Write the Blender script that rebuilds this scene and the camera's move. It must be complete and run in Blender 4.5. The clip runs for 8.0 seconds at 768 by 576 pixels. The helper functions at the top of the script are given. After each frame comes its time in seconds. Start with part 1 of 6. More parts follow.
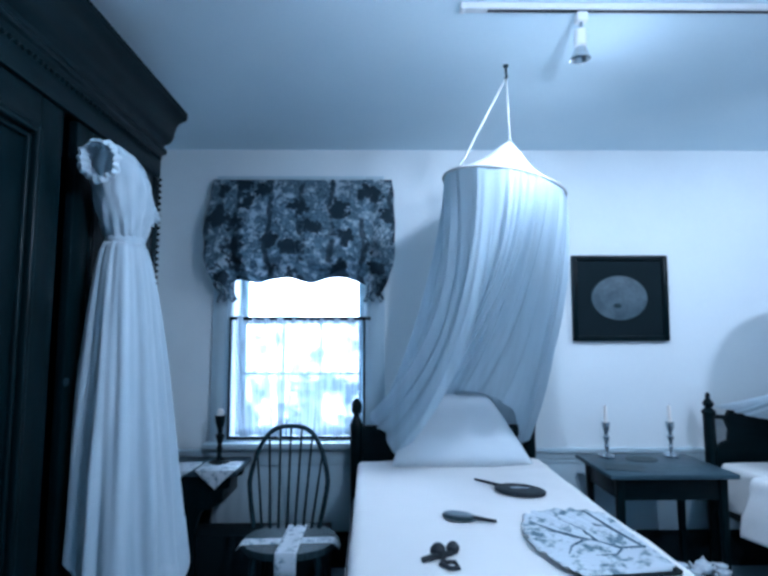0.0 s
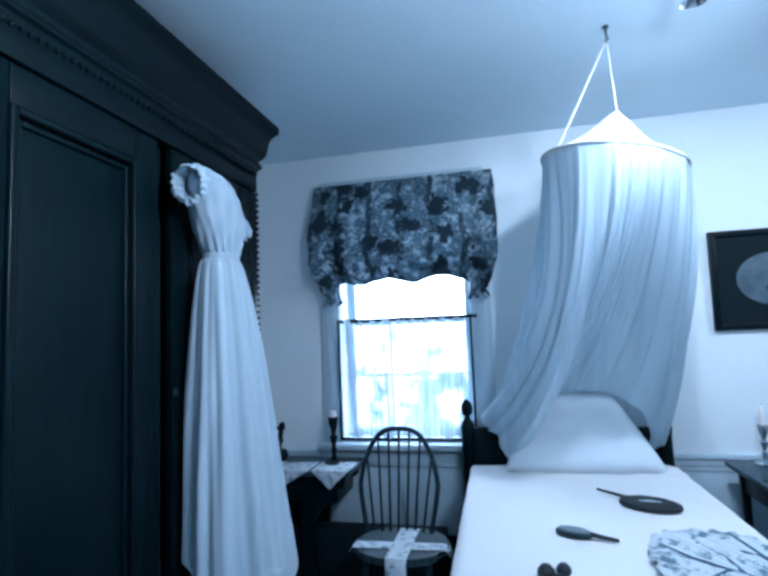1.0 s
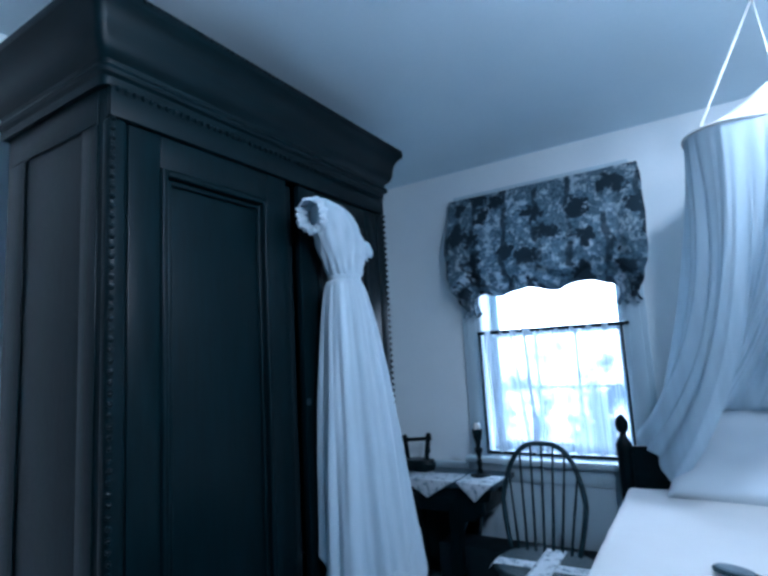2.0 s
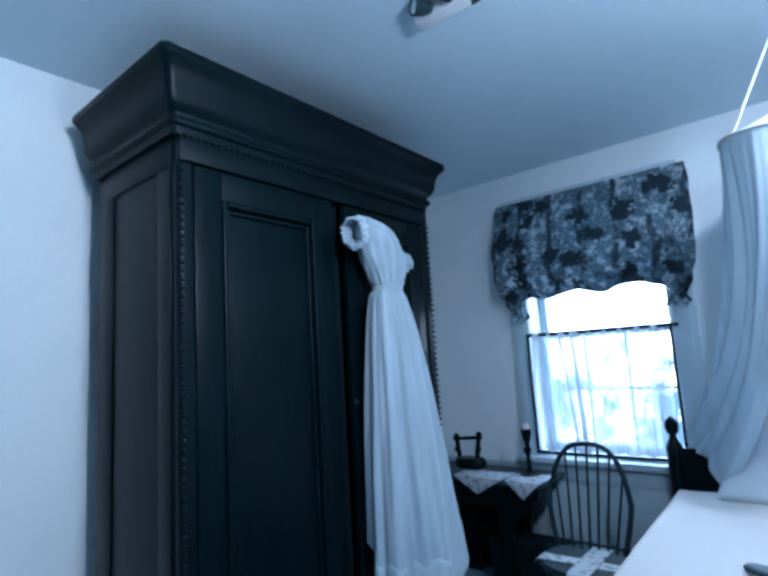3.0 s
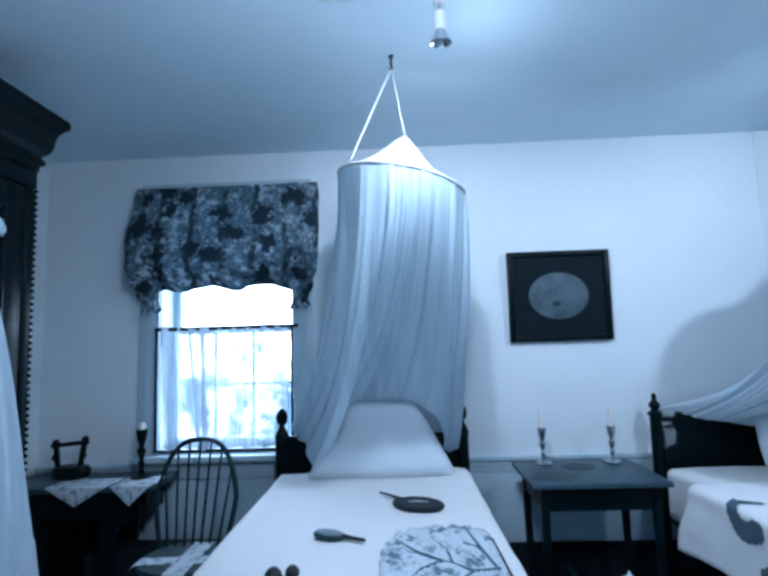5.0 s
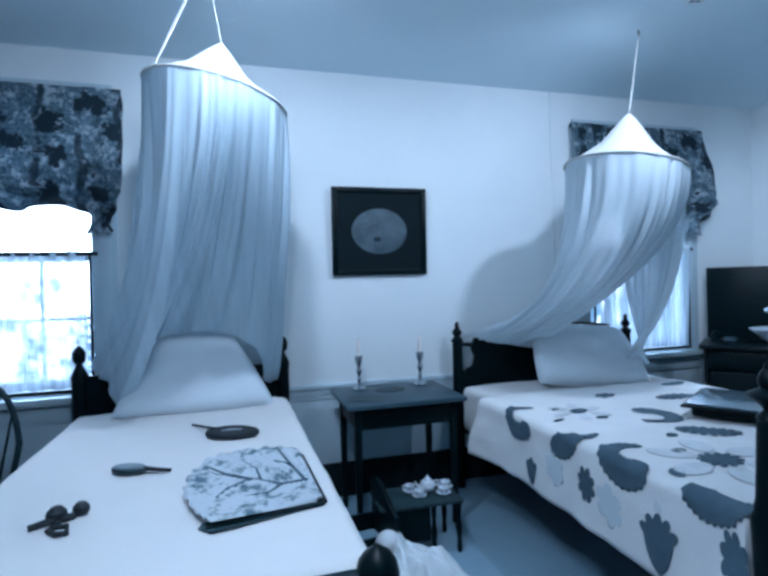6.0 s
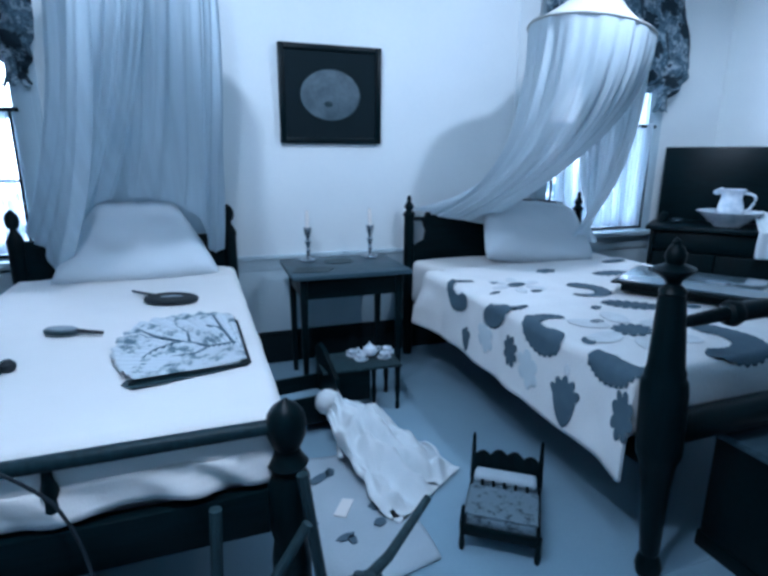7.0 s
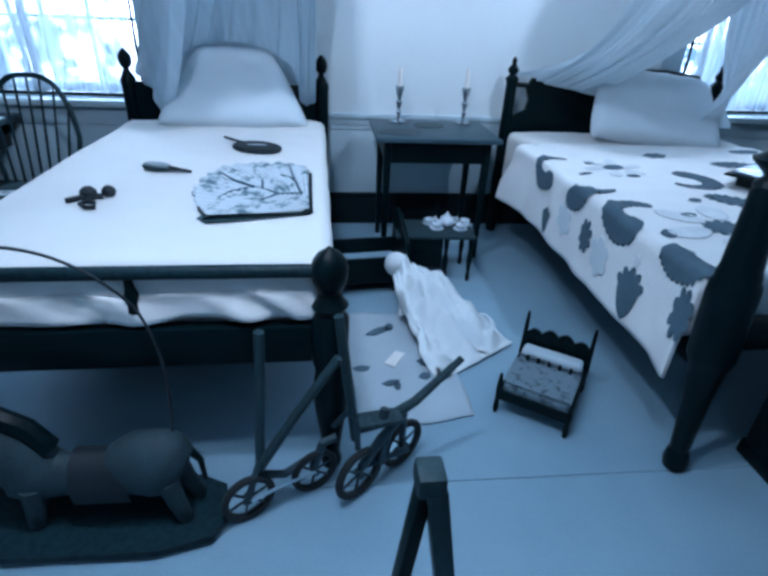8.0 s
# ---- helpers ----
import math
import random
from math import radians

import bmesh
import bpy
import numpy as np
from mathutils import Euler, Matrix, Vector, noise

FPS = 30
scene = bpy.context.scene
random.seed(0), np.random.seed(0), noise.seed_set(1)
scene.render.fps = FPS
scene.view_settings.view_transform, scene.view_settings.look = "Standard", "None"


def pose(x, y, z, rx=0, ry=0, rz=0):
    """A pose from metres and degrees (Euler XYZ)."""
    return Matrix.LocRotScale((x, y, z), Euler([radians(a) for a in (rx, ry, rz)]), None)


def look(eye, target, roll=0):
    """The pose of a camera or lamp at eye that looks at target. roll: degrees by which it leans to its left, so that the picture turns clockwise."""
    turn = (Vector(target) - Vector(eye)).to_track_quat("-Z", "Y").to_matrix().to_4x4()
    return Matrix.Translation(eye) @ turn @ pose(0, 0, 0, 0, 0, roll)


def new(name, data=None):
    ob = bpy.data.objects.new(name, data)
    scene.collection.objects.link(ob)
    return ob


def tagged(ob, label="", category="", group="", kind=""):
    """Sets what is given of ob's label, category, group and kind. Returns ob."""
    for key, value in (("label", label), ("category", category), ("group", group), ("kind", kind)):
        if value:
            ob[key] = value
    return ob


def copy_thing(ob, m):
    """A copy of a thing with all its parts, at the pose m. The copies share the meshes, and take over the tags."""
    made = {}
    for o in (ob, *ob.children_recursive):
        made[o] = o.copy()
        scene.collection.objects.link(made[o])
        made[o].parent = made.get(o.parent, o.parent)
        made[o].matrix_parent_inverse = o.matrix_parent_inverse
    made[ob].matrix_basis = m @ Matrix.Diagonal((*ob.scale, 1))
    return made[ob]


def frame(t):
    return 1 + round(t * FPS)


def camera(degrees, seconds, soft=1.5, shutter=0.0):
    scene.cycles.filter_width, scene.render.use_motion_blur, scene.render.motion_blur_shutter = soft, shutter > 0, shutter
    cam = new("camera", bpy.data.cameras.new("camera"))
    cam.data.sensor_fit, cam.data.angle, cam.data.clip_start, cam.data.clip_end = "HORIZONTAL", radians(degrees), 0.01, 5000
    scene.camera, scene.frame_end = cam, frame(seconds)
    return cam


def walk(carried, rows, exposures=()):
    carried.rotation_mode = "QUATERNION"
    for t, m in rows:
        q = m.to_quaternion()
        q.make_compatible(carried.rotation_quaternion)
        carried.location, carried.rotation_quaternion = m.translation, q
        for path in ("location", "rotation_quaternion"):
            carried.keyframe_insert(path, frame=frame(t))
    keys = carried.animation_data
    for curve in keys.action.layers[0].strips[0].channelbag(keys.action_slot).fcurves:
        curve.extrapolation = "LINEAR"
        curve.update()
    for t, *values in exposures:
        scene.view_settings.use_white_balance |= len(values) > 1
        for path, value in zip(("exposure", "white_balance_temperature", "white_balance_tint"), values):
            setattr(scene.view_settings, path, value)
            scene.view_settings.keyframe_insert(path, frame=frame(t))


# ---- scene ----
cam = camera(73.3, 8.0, soft=3.2)
PATH = [
    (0, (0.407, -0.141, 1.404), (0.425, 1.85, 1.598), -0.1),
    (0.5, (0.455, -0.119, 1.383), (0.3, 1.866, 1.563), -1.3),
    (1, (0.523, -0.049, 1.432), (0.071, 1.891, 1.615), -2.3),
    (1.5, (0.599, -0.002, 1.43), (-0.168, 1.83, 1.666), -2.7),
    (2, (0.736, -0.013, 1.426), (-0.316, 1.669, 1.685), -3.3),
    (3.3, (0.934, -0.128, 1.445), (-0.324, 1.403, 1.714), -3.5),
    (3.5, (0.937, -0.142, 1.44), (-0.253, 1.444, 1.703), -3.4),
    (4, (0.936, -0.092, 1.433), (0.092, 1.701, 1.698), -2.3),
    (4.5, (0.985, -0.046, 1.427), (0.524, 1.884, 1.682), -2.0),
    (5, (1.008, -0.02, 1.405), (0.934, 1.968, 1.617), -1.8),
    (5.2, (1.007, -0.012, 1.395), (1.082, 1.978, 1.577), -1.8),
    (6.3, (1.112, 0.006, 1.316), (1.798, 1.879, 1.181), -1.5),
    (6.5, (1.138, 0.002, 1.317), (1.878, 1.846, 1.087), -1.4),
    (7, (1.219, -0.025, 1.304), (1.839, 1.812, 0.813), 0.2),
    (7.5, (1.308, -0.087, 1.284), (1.678, 1.732, 0.539), 2.7),
    (8, (1.354, -0.091, 1.286), (1.563, 1.655, 0.333), 2.7),
]
walk(cam, [(t, look(eye, target, roll)) for t, eye, target, roll in PATH], [(0.0, 0.05, 4660, 8), (0.6, 0.22, 4660, 8), (1.5, 0.3, 4660, 8), (2.1, 0.03, 4660, 8), (3.5, 0.05, 4660, 8), (5.0, -0.1, 4660, 8), (6.5, -0.25, 4660, 8), (7.1, -0.03, 4660, 8), (8.0, 0.08, 4660, 8)])


# ---- world and lights ----
world = bpy.data.worlds.new("sky")
scene.world = world
world.use_nodes = True
_sky = world.node_tree.nodes.new("ShaderNodeTexSky")
_sky.sky_type, _sky.sun_disc = "NISHITA", False
_sky.sun_elevation, _sky.sun_rotation = radians(38), radians(150)
world.node_tree.links.new(_sky.outputs[0], world.node_tree.nodes["Background"].inputs[0])
world.node_tree.nodes["Background"].inputs[1].default_value = 0.12


def lamp(name, kind, energy, m, color=(1, 1, 1), radius=0.03, cone=90, blend=0.5, size=(1, 1)):
    d = bpy.data.lights.new(name, kind)
    d.energy, d.color = energy, color
    if kind == "SPOT":
        d.spot_size, d.spot_blend, d.shadow_soft_size = radians(cone), blend, radius
    elif kind == "POINT":
        d.shadow_soft_size = radius
    elif kind == "AREA":
        d.shape, d.size, d.size_y = "RECTANGLE", size[0], size[1]
    ob = new(name, d)
    ob.matrix_world = m
    return ob


LAMP = (1.0, 0.945, 0.87)
lamp("track_spot_light", "SPOT", 48, look((1.172, 1.74, 2.44), (1.2, 3.2, 1.15)), LAMP, 0.03, 142, 0.8)
lamp("track_spot_light", "SPOT", 48, look((2.93, 1.70, 2.44), (2.95, 3.2, 1.15)), LAMP, 0.03, 142, 0.8)
lamp("track_spot_light", "SPOT", 90, look((1.06, 0.40, 2.43), (-1.3, 0.15, 1.5)), LAMP, 0.04, 95, 0.8)
lamp("track_spot_light", "SPOT", 40, look((1.36, 0.40, 2.43), (1.4, 0.45, 0.0)), LAMP, 0.04, 92, 0.7)
lamp("track_spot_light", "SPOT", 80, look((3.53, 1.72, 2.44), (5.1, 2.25, 1.5)), LAMP, 0.03, 95, 0.9)
# Added point near the first spot, makes a bright patch on the ceiling.
lamp("added_fill", "POINT", 1.1, pose(1.36, 1.88, 2.42), LAMP, 0.05)
# Added fill in free air, no fitting there; lifts ceiling, walls and wardrobe.
lamp("added_fill", "POINT", 42.0, pose(1.1, 0.73, 2.1), LAMP, 0.05)
# Added point near the second spot, lifts the ceiling above it.
lamp("added_fill", "POINT", 1.6, pose(3.0, 1.55, 2.36), LAMP, 0.05)


# ---- materials ----
def material(name, base, rough=0.6, metal=0.0, other=None, scale=6.0, amount=0.35, bump=0.08, fine=90.0, stretch=(1, 1, 1),
             sheer=0.0, vary=0.06, sheen=0.0, coat=0.0, glow=0.0, spec=0.4, through_light=0.45):
    """A surface with a broad and a fine variation of colour and a fine relief."""
    m = bpy.data.materials.new(name)
    m.use_nodes = True
    nt = m.node_tree
    n, link = nt.nodes, nt.links.new
    b = n["Principled BSDF"]
    b.inputs["Roughness"].default_value, b.inputs["Metallic"].default_value = rough, metal
    b.inputs["Specular IOR Level"].default_value = spec
    b.inputs["Sheen Weight"].default_value, b.inputs["Coat Weight"].default_value = sheen, coat
    other = other or tuple(c * 0.7 for c in base)
    tc, mp = n.new("ShaderNodeTexCoord"), n.new("ShaderNodeMapping")
    mp.inputs["Scale"].default_value = stretch
    link(tc.outputs["Object"], mp.inputs[0])
    big, small = n.new("ShaderNodeTexNoise"), n.new("ShaderNodeTexNoise")
    big.inputs["Scale"].default_value, big.inputs["Detail"].default_value = scale, 5
    small.inputs["Scale"].default_value, small.inputs["Detail"].default_value = fine, 3
    link(mp.outputs[0], big.inputs[0]), link(mp.outputs[0], small.inputs[0])
    add = n.new("ShaderNodeMath")
    add.operation = "MULTIPLY_ADD"
    link(small.outputs[0], add.inputs[0])
    add.inputs[1].default_value = 0.35
    link(big.outputs[0], add.inputs[2])
    rng = n.new("ShaderNodeMapRange")
    rng.inputs[1].default_value, rng.inputs[2].default_value = 0.45, 0.95
    rng.inputs[4].default_value = amount * 2
    link(add.outputs[0], rng.inputs[0])
    mix = n.new("ShaderNodeMix")
    mix.data_type = "RGBA"
    mix.inputs[6].default_value, mix.inputs[7].default_value = (*base, 1), (*other, 1)
    link(rng.outputs[0], mix.inputs[0])
    link(mix.outputs[2], b.inputs["Base Color"])
    bp = n.new("ShaderNodeBump")
    bp.inputs["Strength"].default_value, bp.inputs["Distance"].default_value = bump, 0.01
    link(small.outputs[0], bp.inputs["Height"]), link(bp.outputs[0], b.inputs["Normal"])
    if glow:
        b.inputs["Emission Color"].default_value, b.inputs["Emission Strength"].default_value = (1, 0.95, 0.88, 1), glow
    if sheer:
        tr, tl, m1, m2 = n.new("ShaderNodeBsdfTransparent"), n.new("ShaderNodeBsdfTranslucent"), n.new("ShaderNodeMixShader"), n.new("ShaderNodeMixShader")
        tl.inputs[0].default_value = (*base, 1)
        m1.inputs[0].default_value = through_light
        link(b.outputs[0], m1.inputs[1]), link(tl.outputs[0], m1.inputs[2])
        weave = n.new("ShaderNodeMapRange")
        weave.inputs[1].default_value, weave.inputs[2].default_value = 0.3, 0.7
        weave.inputs[3].default_value, weave.inputs[4].default_value = max(0, sheer - vary), sheer + vary
        link(big.outputs[0], weave.inputs[0]), link(weave.outputs[0], m2.inputs[0])
        link(m1.outputs[0], m2.inputs[1]), link(tr.outputs[0], m2.inputs[2])
        link(m2.outputs[0], n["Material Output"].inputs[0])
    return m


def wood(name, base, rough=0.4, along=(1, 1, 14), coat=0.0):
    """Stained wood with a drawn-out grain; along is small where the grain runs."""
    return material(name, base, rough, 0, tuple(c * 0.45 for c in base), 7, 0.5, 0.1, 60, along, coat=coat, spec=0.12)


WALL = material("wall_plaster", (0.74, 0.79, 0.81), 0.75, 0, (0.66, 0.72, 0.76), 2.2, 0.35, 0.05, 60)
CEIL = material("ceiling_plaster", (0.68, 0.79, 0.86), 0.85, 0, (0.6, 0.73, 0.82), 1.6, 0.4, 0.04, 45)
TRIM = material("painted_trim", (0.5, 0.6, 0.66), 0.45, 0, (0.42, 0.53, 0.6), 5, 0.3, 0.04, 80)
BASEB = material("dark_baseboard_paint", (0.006, 0.013, 0.017), 0.75, 0, None, 5, 0.3, 0.04, 80, spec=0.12)
FLOORM = material("painted_floorcloth", (0.275, 0.39, 0.48), 0.55, 0, (0.2, 0.305, 0.395), 1.7, 0.5, 0.06, 130)
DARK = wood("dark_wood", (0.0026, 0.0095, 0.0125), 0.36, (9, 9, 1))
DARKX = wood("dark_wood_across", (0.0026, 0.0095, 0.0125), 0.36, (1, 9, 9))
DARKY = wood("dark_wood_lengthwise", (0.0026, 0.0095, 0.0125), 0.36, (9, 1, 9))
CHAIRW = wood("worn_chair_wood", (0.016, 0.036, 0.046), 0.4, (9, 9, 1))
MID = wood("mid_wood", (0.035, 0.062, 0.074), 0.42, (9, 9, 1))
# For desk, table and chest tops: much paler than their legs and sides.
TOPW = wood("paler_top_wood", (0.06, 0.1, 0.13), 0.35, (1, 8, 8))
SHEET = material("white_cotton", (0.7, 0.7, 0.69), 0.85, 0, (0.63, 0.64, 0.65), 3.0, 0.3, 0.12, 220, sheen=0.2)
PILLOW = material("pillow_cotton", (0.62, 0.68, 0.73), 0.85, 0, (0.55, 0.62, 0.68), 4.0, 0.3, 0.12, 200, sheen=0.2)
# Both nets: upright darker streaks put the shade of folds into the colour.
NET = material("bed_net", (0.59, 0.69, 0.77), 0.9, 0, (0.43, 0.55, 0.65), 2.6, 0.3, 0.02, 260, (7, 0.5, 0.2), sheer=0.1, vary=0.06, through_light=0.32)
NETD = material("dense_bed_net", (0.66, 0.74, 0.8), 0.9, 0, (0.56, 0.66, 0.74), 2.6, 0.3, 0.02, 260, (7, 0.5, 0.2), sheer=0.02, vary=0.012, through_light=0.2)
CONE = material("net_cone_cotton", (0.52, 0.54, 0.54), 0.9, 0, None, 5, 0.15, 0.05, 200)
# Streaks in colour and sheerness stand in for dark pleat shading.
SHEERC = material("sheer_curtain", (0.5, 0.57, 0.63), 0.9, 0, (0.38, 0.46, 0.53), 6, 0.4, 0.03, 160, (8, 8, 0.3), sheer=0.32, vary=0.2)
DRESSM = material("dress_muslin", (0.54, 0.62, 0.69), 0.85, 0, (0.38, 0.48, 0.56), 5, 0.4, 0.1, 140, (6, 6, 0.6), sheen=0.3)
BLACK = material("black_ribbon", (0.008, 0.014, 0.02), 0.6, 0, None, 12, 0.4, 0.1, 120)
SILVER = material("candlestick_metal", (0.5, 0.55, 0.6), 0.22, 0.9, (0.3, 0.36, 0.42), 14, 0.4, 0.04, 60)
WAX = material("pale_wax", (0.82, 0.8, 0.78), 0.5, 0, None, 10, 0.15, 0.03, 40)
CHINA = material("glazed_china", (0.72, 0.76, 0.8), 0.12, 0, (0.35, 0.45, 0.56), 16, 0.45, 0.02, 60, coat=0.4)
CHROME = material("lamp_metal", (0.75, 0.78, 0.8), 0.2, 1.0, None, 9, 0.2, 0.02, 60)
WHITEM = material("white_enamel", (0.78, 0.8, 0.82), 0.35, 0, None, 9, 0.15, 0.02, 60)
APPL = material("applique_cloth", (0.085, 0.13, 0.17), 0.85, 0, (0.06, 0.1, 0.14), 22, 0.4, 0.15, 180)
APPLP = material("pale_applique_cloth", (0.72, 0.76, 0.79), 0.85, 0, None, 22, 0.3, 0.15, 180)
APPLM = material("faded_applique_cloth", (0.58, 0.66, 0.71), 0.85, 0, (0.64, 0.71, 0.75), 9, 0.4, 0.15, 180)
QUILT = material("quilt_cotton", (0.8, 0.81, 0.81), 0.85, 0, (0.72, 0.74, 0.76), 5, 0.4, 0.2, 60, sheen=0.2)
RUBBER = material("black_rubber", (0.012, 0.018, 0.022), 0.7, 0, None, 20, 0.3, 0.05, 90)
IRON = material("dull_iron", (0.05, 0.08, 0.1), 0.5, 0.6, None, 15, 0.4, 0.08, 90)
HORSE = material("grey_horse_paint", (0.03, 0.056, 0.07), 0.7, 0, (0.014, 0.028, 0.036), 9, 0.5, 0.2, 120)
DOLLM = material("doll_muslin", (0.66, 0.71, 0.74), 0.85, 0, (0.54, 0.61, 0.66), 7, 0.4, 0.15, 120)
DCLOTH = material("pale_blue_cloth", (0.4, 0.47, 0.53), 0.85, 0, (0.33, 0.4, 0.46), 6, 0.4, 0.15, 120)
PEWTER = material("dull_grey_silver", (0.2, 0.25, 0.29), 0.5, 0.2, (0.13, 0.17, 0.2), 30, 0.4, 0.1, 120)
GAMEB = material("glossy_lid", (0.16, 0.22, 0.27), 0.16, 0, (0.11, 0.16, 0.2), 6, 0.4, 0.02, 60, coat=0.5)


def toile():
    """Dark printed cloth: a speckled mid-blue ground with dark flower heads, pale leaves and upright stems."""
    m = bpy.data.materials.new("toile_print")
    m.use_nodes = True
    n, link = m.node_tree.nodes, m.node_tree.links.new
    b = n["Principled BSDF"]
    b.inputs["Roughness"].default_value = 0.8
    tc, mp = n.new("ShaderNodeTexCoord"), n.new("ShaderNodeMapping")
    mp.inputs["Scale"].default_value = (1, 0.3, 1)
    link(tc.outputs["Object"], mp.inputs[0])

    def tex(scale, detail, rough=0.6):
        t = n.new("ShaderNodeTexNoise")
        t.inputs["Scale"].default_value, t.inputs["Detail"].default_value, t.inputs["Roughness"].default_value = scale, detail, rough
        link(mp.outputs[0], t.inputs[0])
        return t

    def span(source, lo, hi, out0=0.0, out1=1.0):
        r = n.new("ShaderNodeMapRange")
        r.inputs[1].default_value, r.inputs[2].default_value, r.inputs[3].default_value, r.inputs[4].default_value = lo, hi, out0, out1
        link(source, r.inputs[0])
        return r.outputs[0]

    def blend(fac, a, c):
        x = n.new("ShaderNodeMix")
        x.data_type = "RGBA"
        link(fac, x.inputs[0])
        for k, v in ((6, a), (7, c)):
            if isinstance(v, tuple):
                x.inputs[k].default_value = (*v, 1)
            else:
                link(v, x.inputs[k])
        return x.outputs[2]
    def both(a, c):
        x = n.new("ShaderNodeMath")
        x.operation = "MULTIPLY"
        link(a, x.inputs[0]), link(c, x.inputs[1])
        return x.outputs[0]
    ground = blend(span(tex(55, 4, 0.75).outputs[0], 0.4, 0.62), (0.045, 0.085, 0.12), (0.17, 0.25, 0.31))
    leaf = blend(span(tex(19, 7, 0.72).outputs[0], 0.51, 0.58), ground, (0.4, 0.48, 0.55))
    wave = n.new("ShaderNodeTexWave")
    wave.wave_type, wave.bands_direction = "BANDS", "X"
    wave.inputs["Scale"].default_value, wave.inputs["Distortion"].default_value, wave.inputs["Detail"].default_value = 1.6, 2.2, 3
    wave.inputs["Detail Scale"].default_value = 3.0
    link(mp.outputs[0], wave.inputs[0])
    stem = blend(both(span(wave.outputs[1], 0.04, 0.13, 0.9, 0), span(tex(9, 3).outputs[0], 0.44, 0.52)), leaf, (0.014, 0.035, 0.052))
    warp = n.new("ShaderNodeVectorMath")
    warp.operation = "MULTIPLY_ADD"
    link(tex(14, 5).outputs[1], warp.inputs[0])
    warp.inputs[1].default_value = (0.2, 0.0, 0.2)
    link(mp.outputs[0], warp.inputs[2])
    head = n.new("ShaderNodeTexVoronoi")
    head.inputs["Scale"].default_value, head.inputs["Randomness"].default_value = 6.2, 0.9
    link(warp.outputs[0], head.inputs[0])
    petal = n.new("ShaderNodeMath")
    petal.operation = "MULTIPLY_ADD"
    link(tex(34, 3).outputs[0], petal.inputs[0])
    petal.inputs[1].default_value = 0.6
    link(head.outputs[0], petal.inputs[2])
    print_ = blend(span(petal.outputs[0], 0.66, 0.71, 1, 0), stem, (0.012, 0.03, 0.046))
    link(print_, b.inputs["Base Color"])
    tl, ms = n.new("ShaderNodeBsdfTranslucent"), n.new("ShaderNodeMixShader")
    link(print_, tl.inputs[0])
    ms.inputs[0].default_value = 0.3
    link(b.outputs[0], ms.inputs[1]), link(tl.outputs[0], ms.inputs[2]), link(ms.outputs[0], n["Material Output"].inputs[0])
    return m


def blotch(name, light, dark, scale, lo, hi):
    """A pale printed or painted surface with sharp dark motifs."""
    m = bpy.data.materials.new(name)
    m.use_nodes = True
    n, link = m.node_tree.nodes, m.node_tree.links.new
    b = n["Principled BSDF"]
    b.inputs["Roughness"].default_value = 0.75
    tc, nz, fine = n.new("ShaderNodeTexCoord"), n.new("ShaderNodeTexNoise"), n.new("ShaderNodeTexVoronoi")
    nz.inputs["Scale"].default_value, nz.inputs["Detail"].default_value, nz.inputs["Roughness"].default_value = scale, 7, 0.68
    fine.inputs["Scale"].default_value = scale * 2.6
    link(tc.outputs["Object"], nz.inputs[0]), link(tc.outputs["Object"], fine.inputs[0])
    add = n.new("ShaderNodeMath")
    add.operation = "MULTIPLY_ADD"
    link(fine.outputs[0], add.inputs[0])
    add.inputs[1].default_value = -0.12
    link(nz.outputs[0], add.inputs[2])
    ramp = n.new("ShaderNodeValToRGB")
    ramp.color_ramp.elements[0].position, ramp.color_ramp.elements[0].color = lo, (*light, 1)
    ramp.color_ramp.elements[1].position, ramp.color_ramp.elements[1].color = hi, (*dark, 1)
    link(add.outputs[0], ramp.inputs[0]), link(ramp.outputs[0], b.inputs["Base Color"])
    return m


def garden():
    """The overexposed garden beyond the windows."""
    m = bpy.data.materials.new("bright_garden")
    m.use_nodes = True
    n, link = m.node_tree.nodes, m.node_tree.links.new
    n.remove(n["Principled BSDF"])
    tc, leaf = n.new("ShaderNodeTexCoord"), n.new("ShaderNodeTexNoise")
    leaf.inputs["Scale"].default_value, leaf.inputs["Detail"].default_value, leaf.inputs["Roughness"].default_value = 1.9, 8, 0.7
    link(tc.outputs["Object"], leaf.inputs[0])
    sep = n.new("ShaderNodeSeparateXYZ")
    link(tc.outputs["Object"], sep.inputs[0])
    hgt = n.new("ShaderNodeMapRange")
    hgt.inputs[1].default_value, hgt.inputs[2].default_value, hgt.inputs[3].default_value, hgt.inputs[4].default_value = 2.2, 4.4, -0.02, 0.35
    link(sep.outputs[2], hgt.inputs[0])
    add = n.new("ShaderNodeMath")
    link(leaf.outputs[0], add.inputs[0]), link(hgt.outputs[0], add.inputs[1])
    ramp = n.new("ShaderNodeValToRGB")
    ramp.color_ramp.elements[0].position, ramp.color_ramp.elements[0].color = 0.45, (0.03, 0.045, 0.06, 1)
    ramp.color_ramp.elements[1].position, ramp.color_ramp.elements[1].color = 0.66, (0.97, 0.99, 1, 1)
    link(add.outputs[0], ramp.inputs[0])
    em = n.new("ShaderNodeEmission")
    em.inputs[1].default_value = 13.0
    link(ramp.outputs[0], em.inputs[0]), link(em.outputs[0], n["Material Output"].inputs[0])
    return m


def picture_paint():
    m = material("faded_landscape_print", (0.025, 0.045, 0.06), 0.5, 0, (0.1, 0.14, 0.17), 9, 0.5, 0.02, 40)
    return m


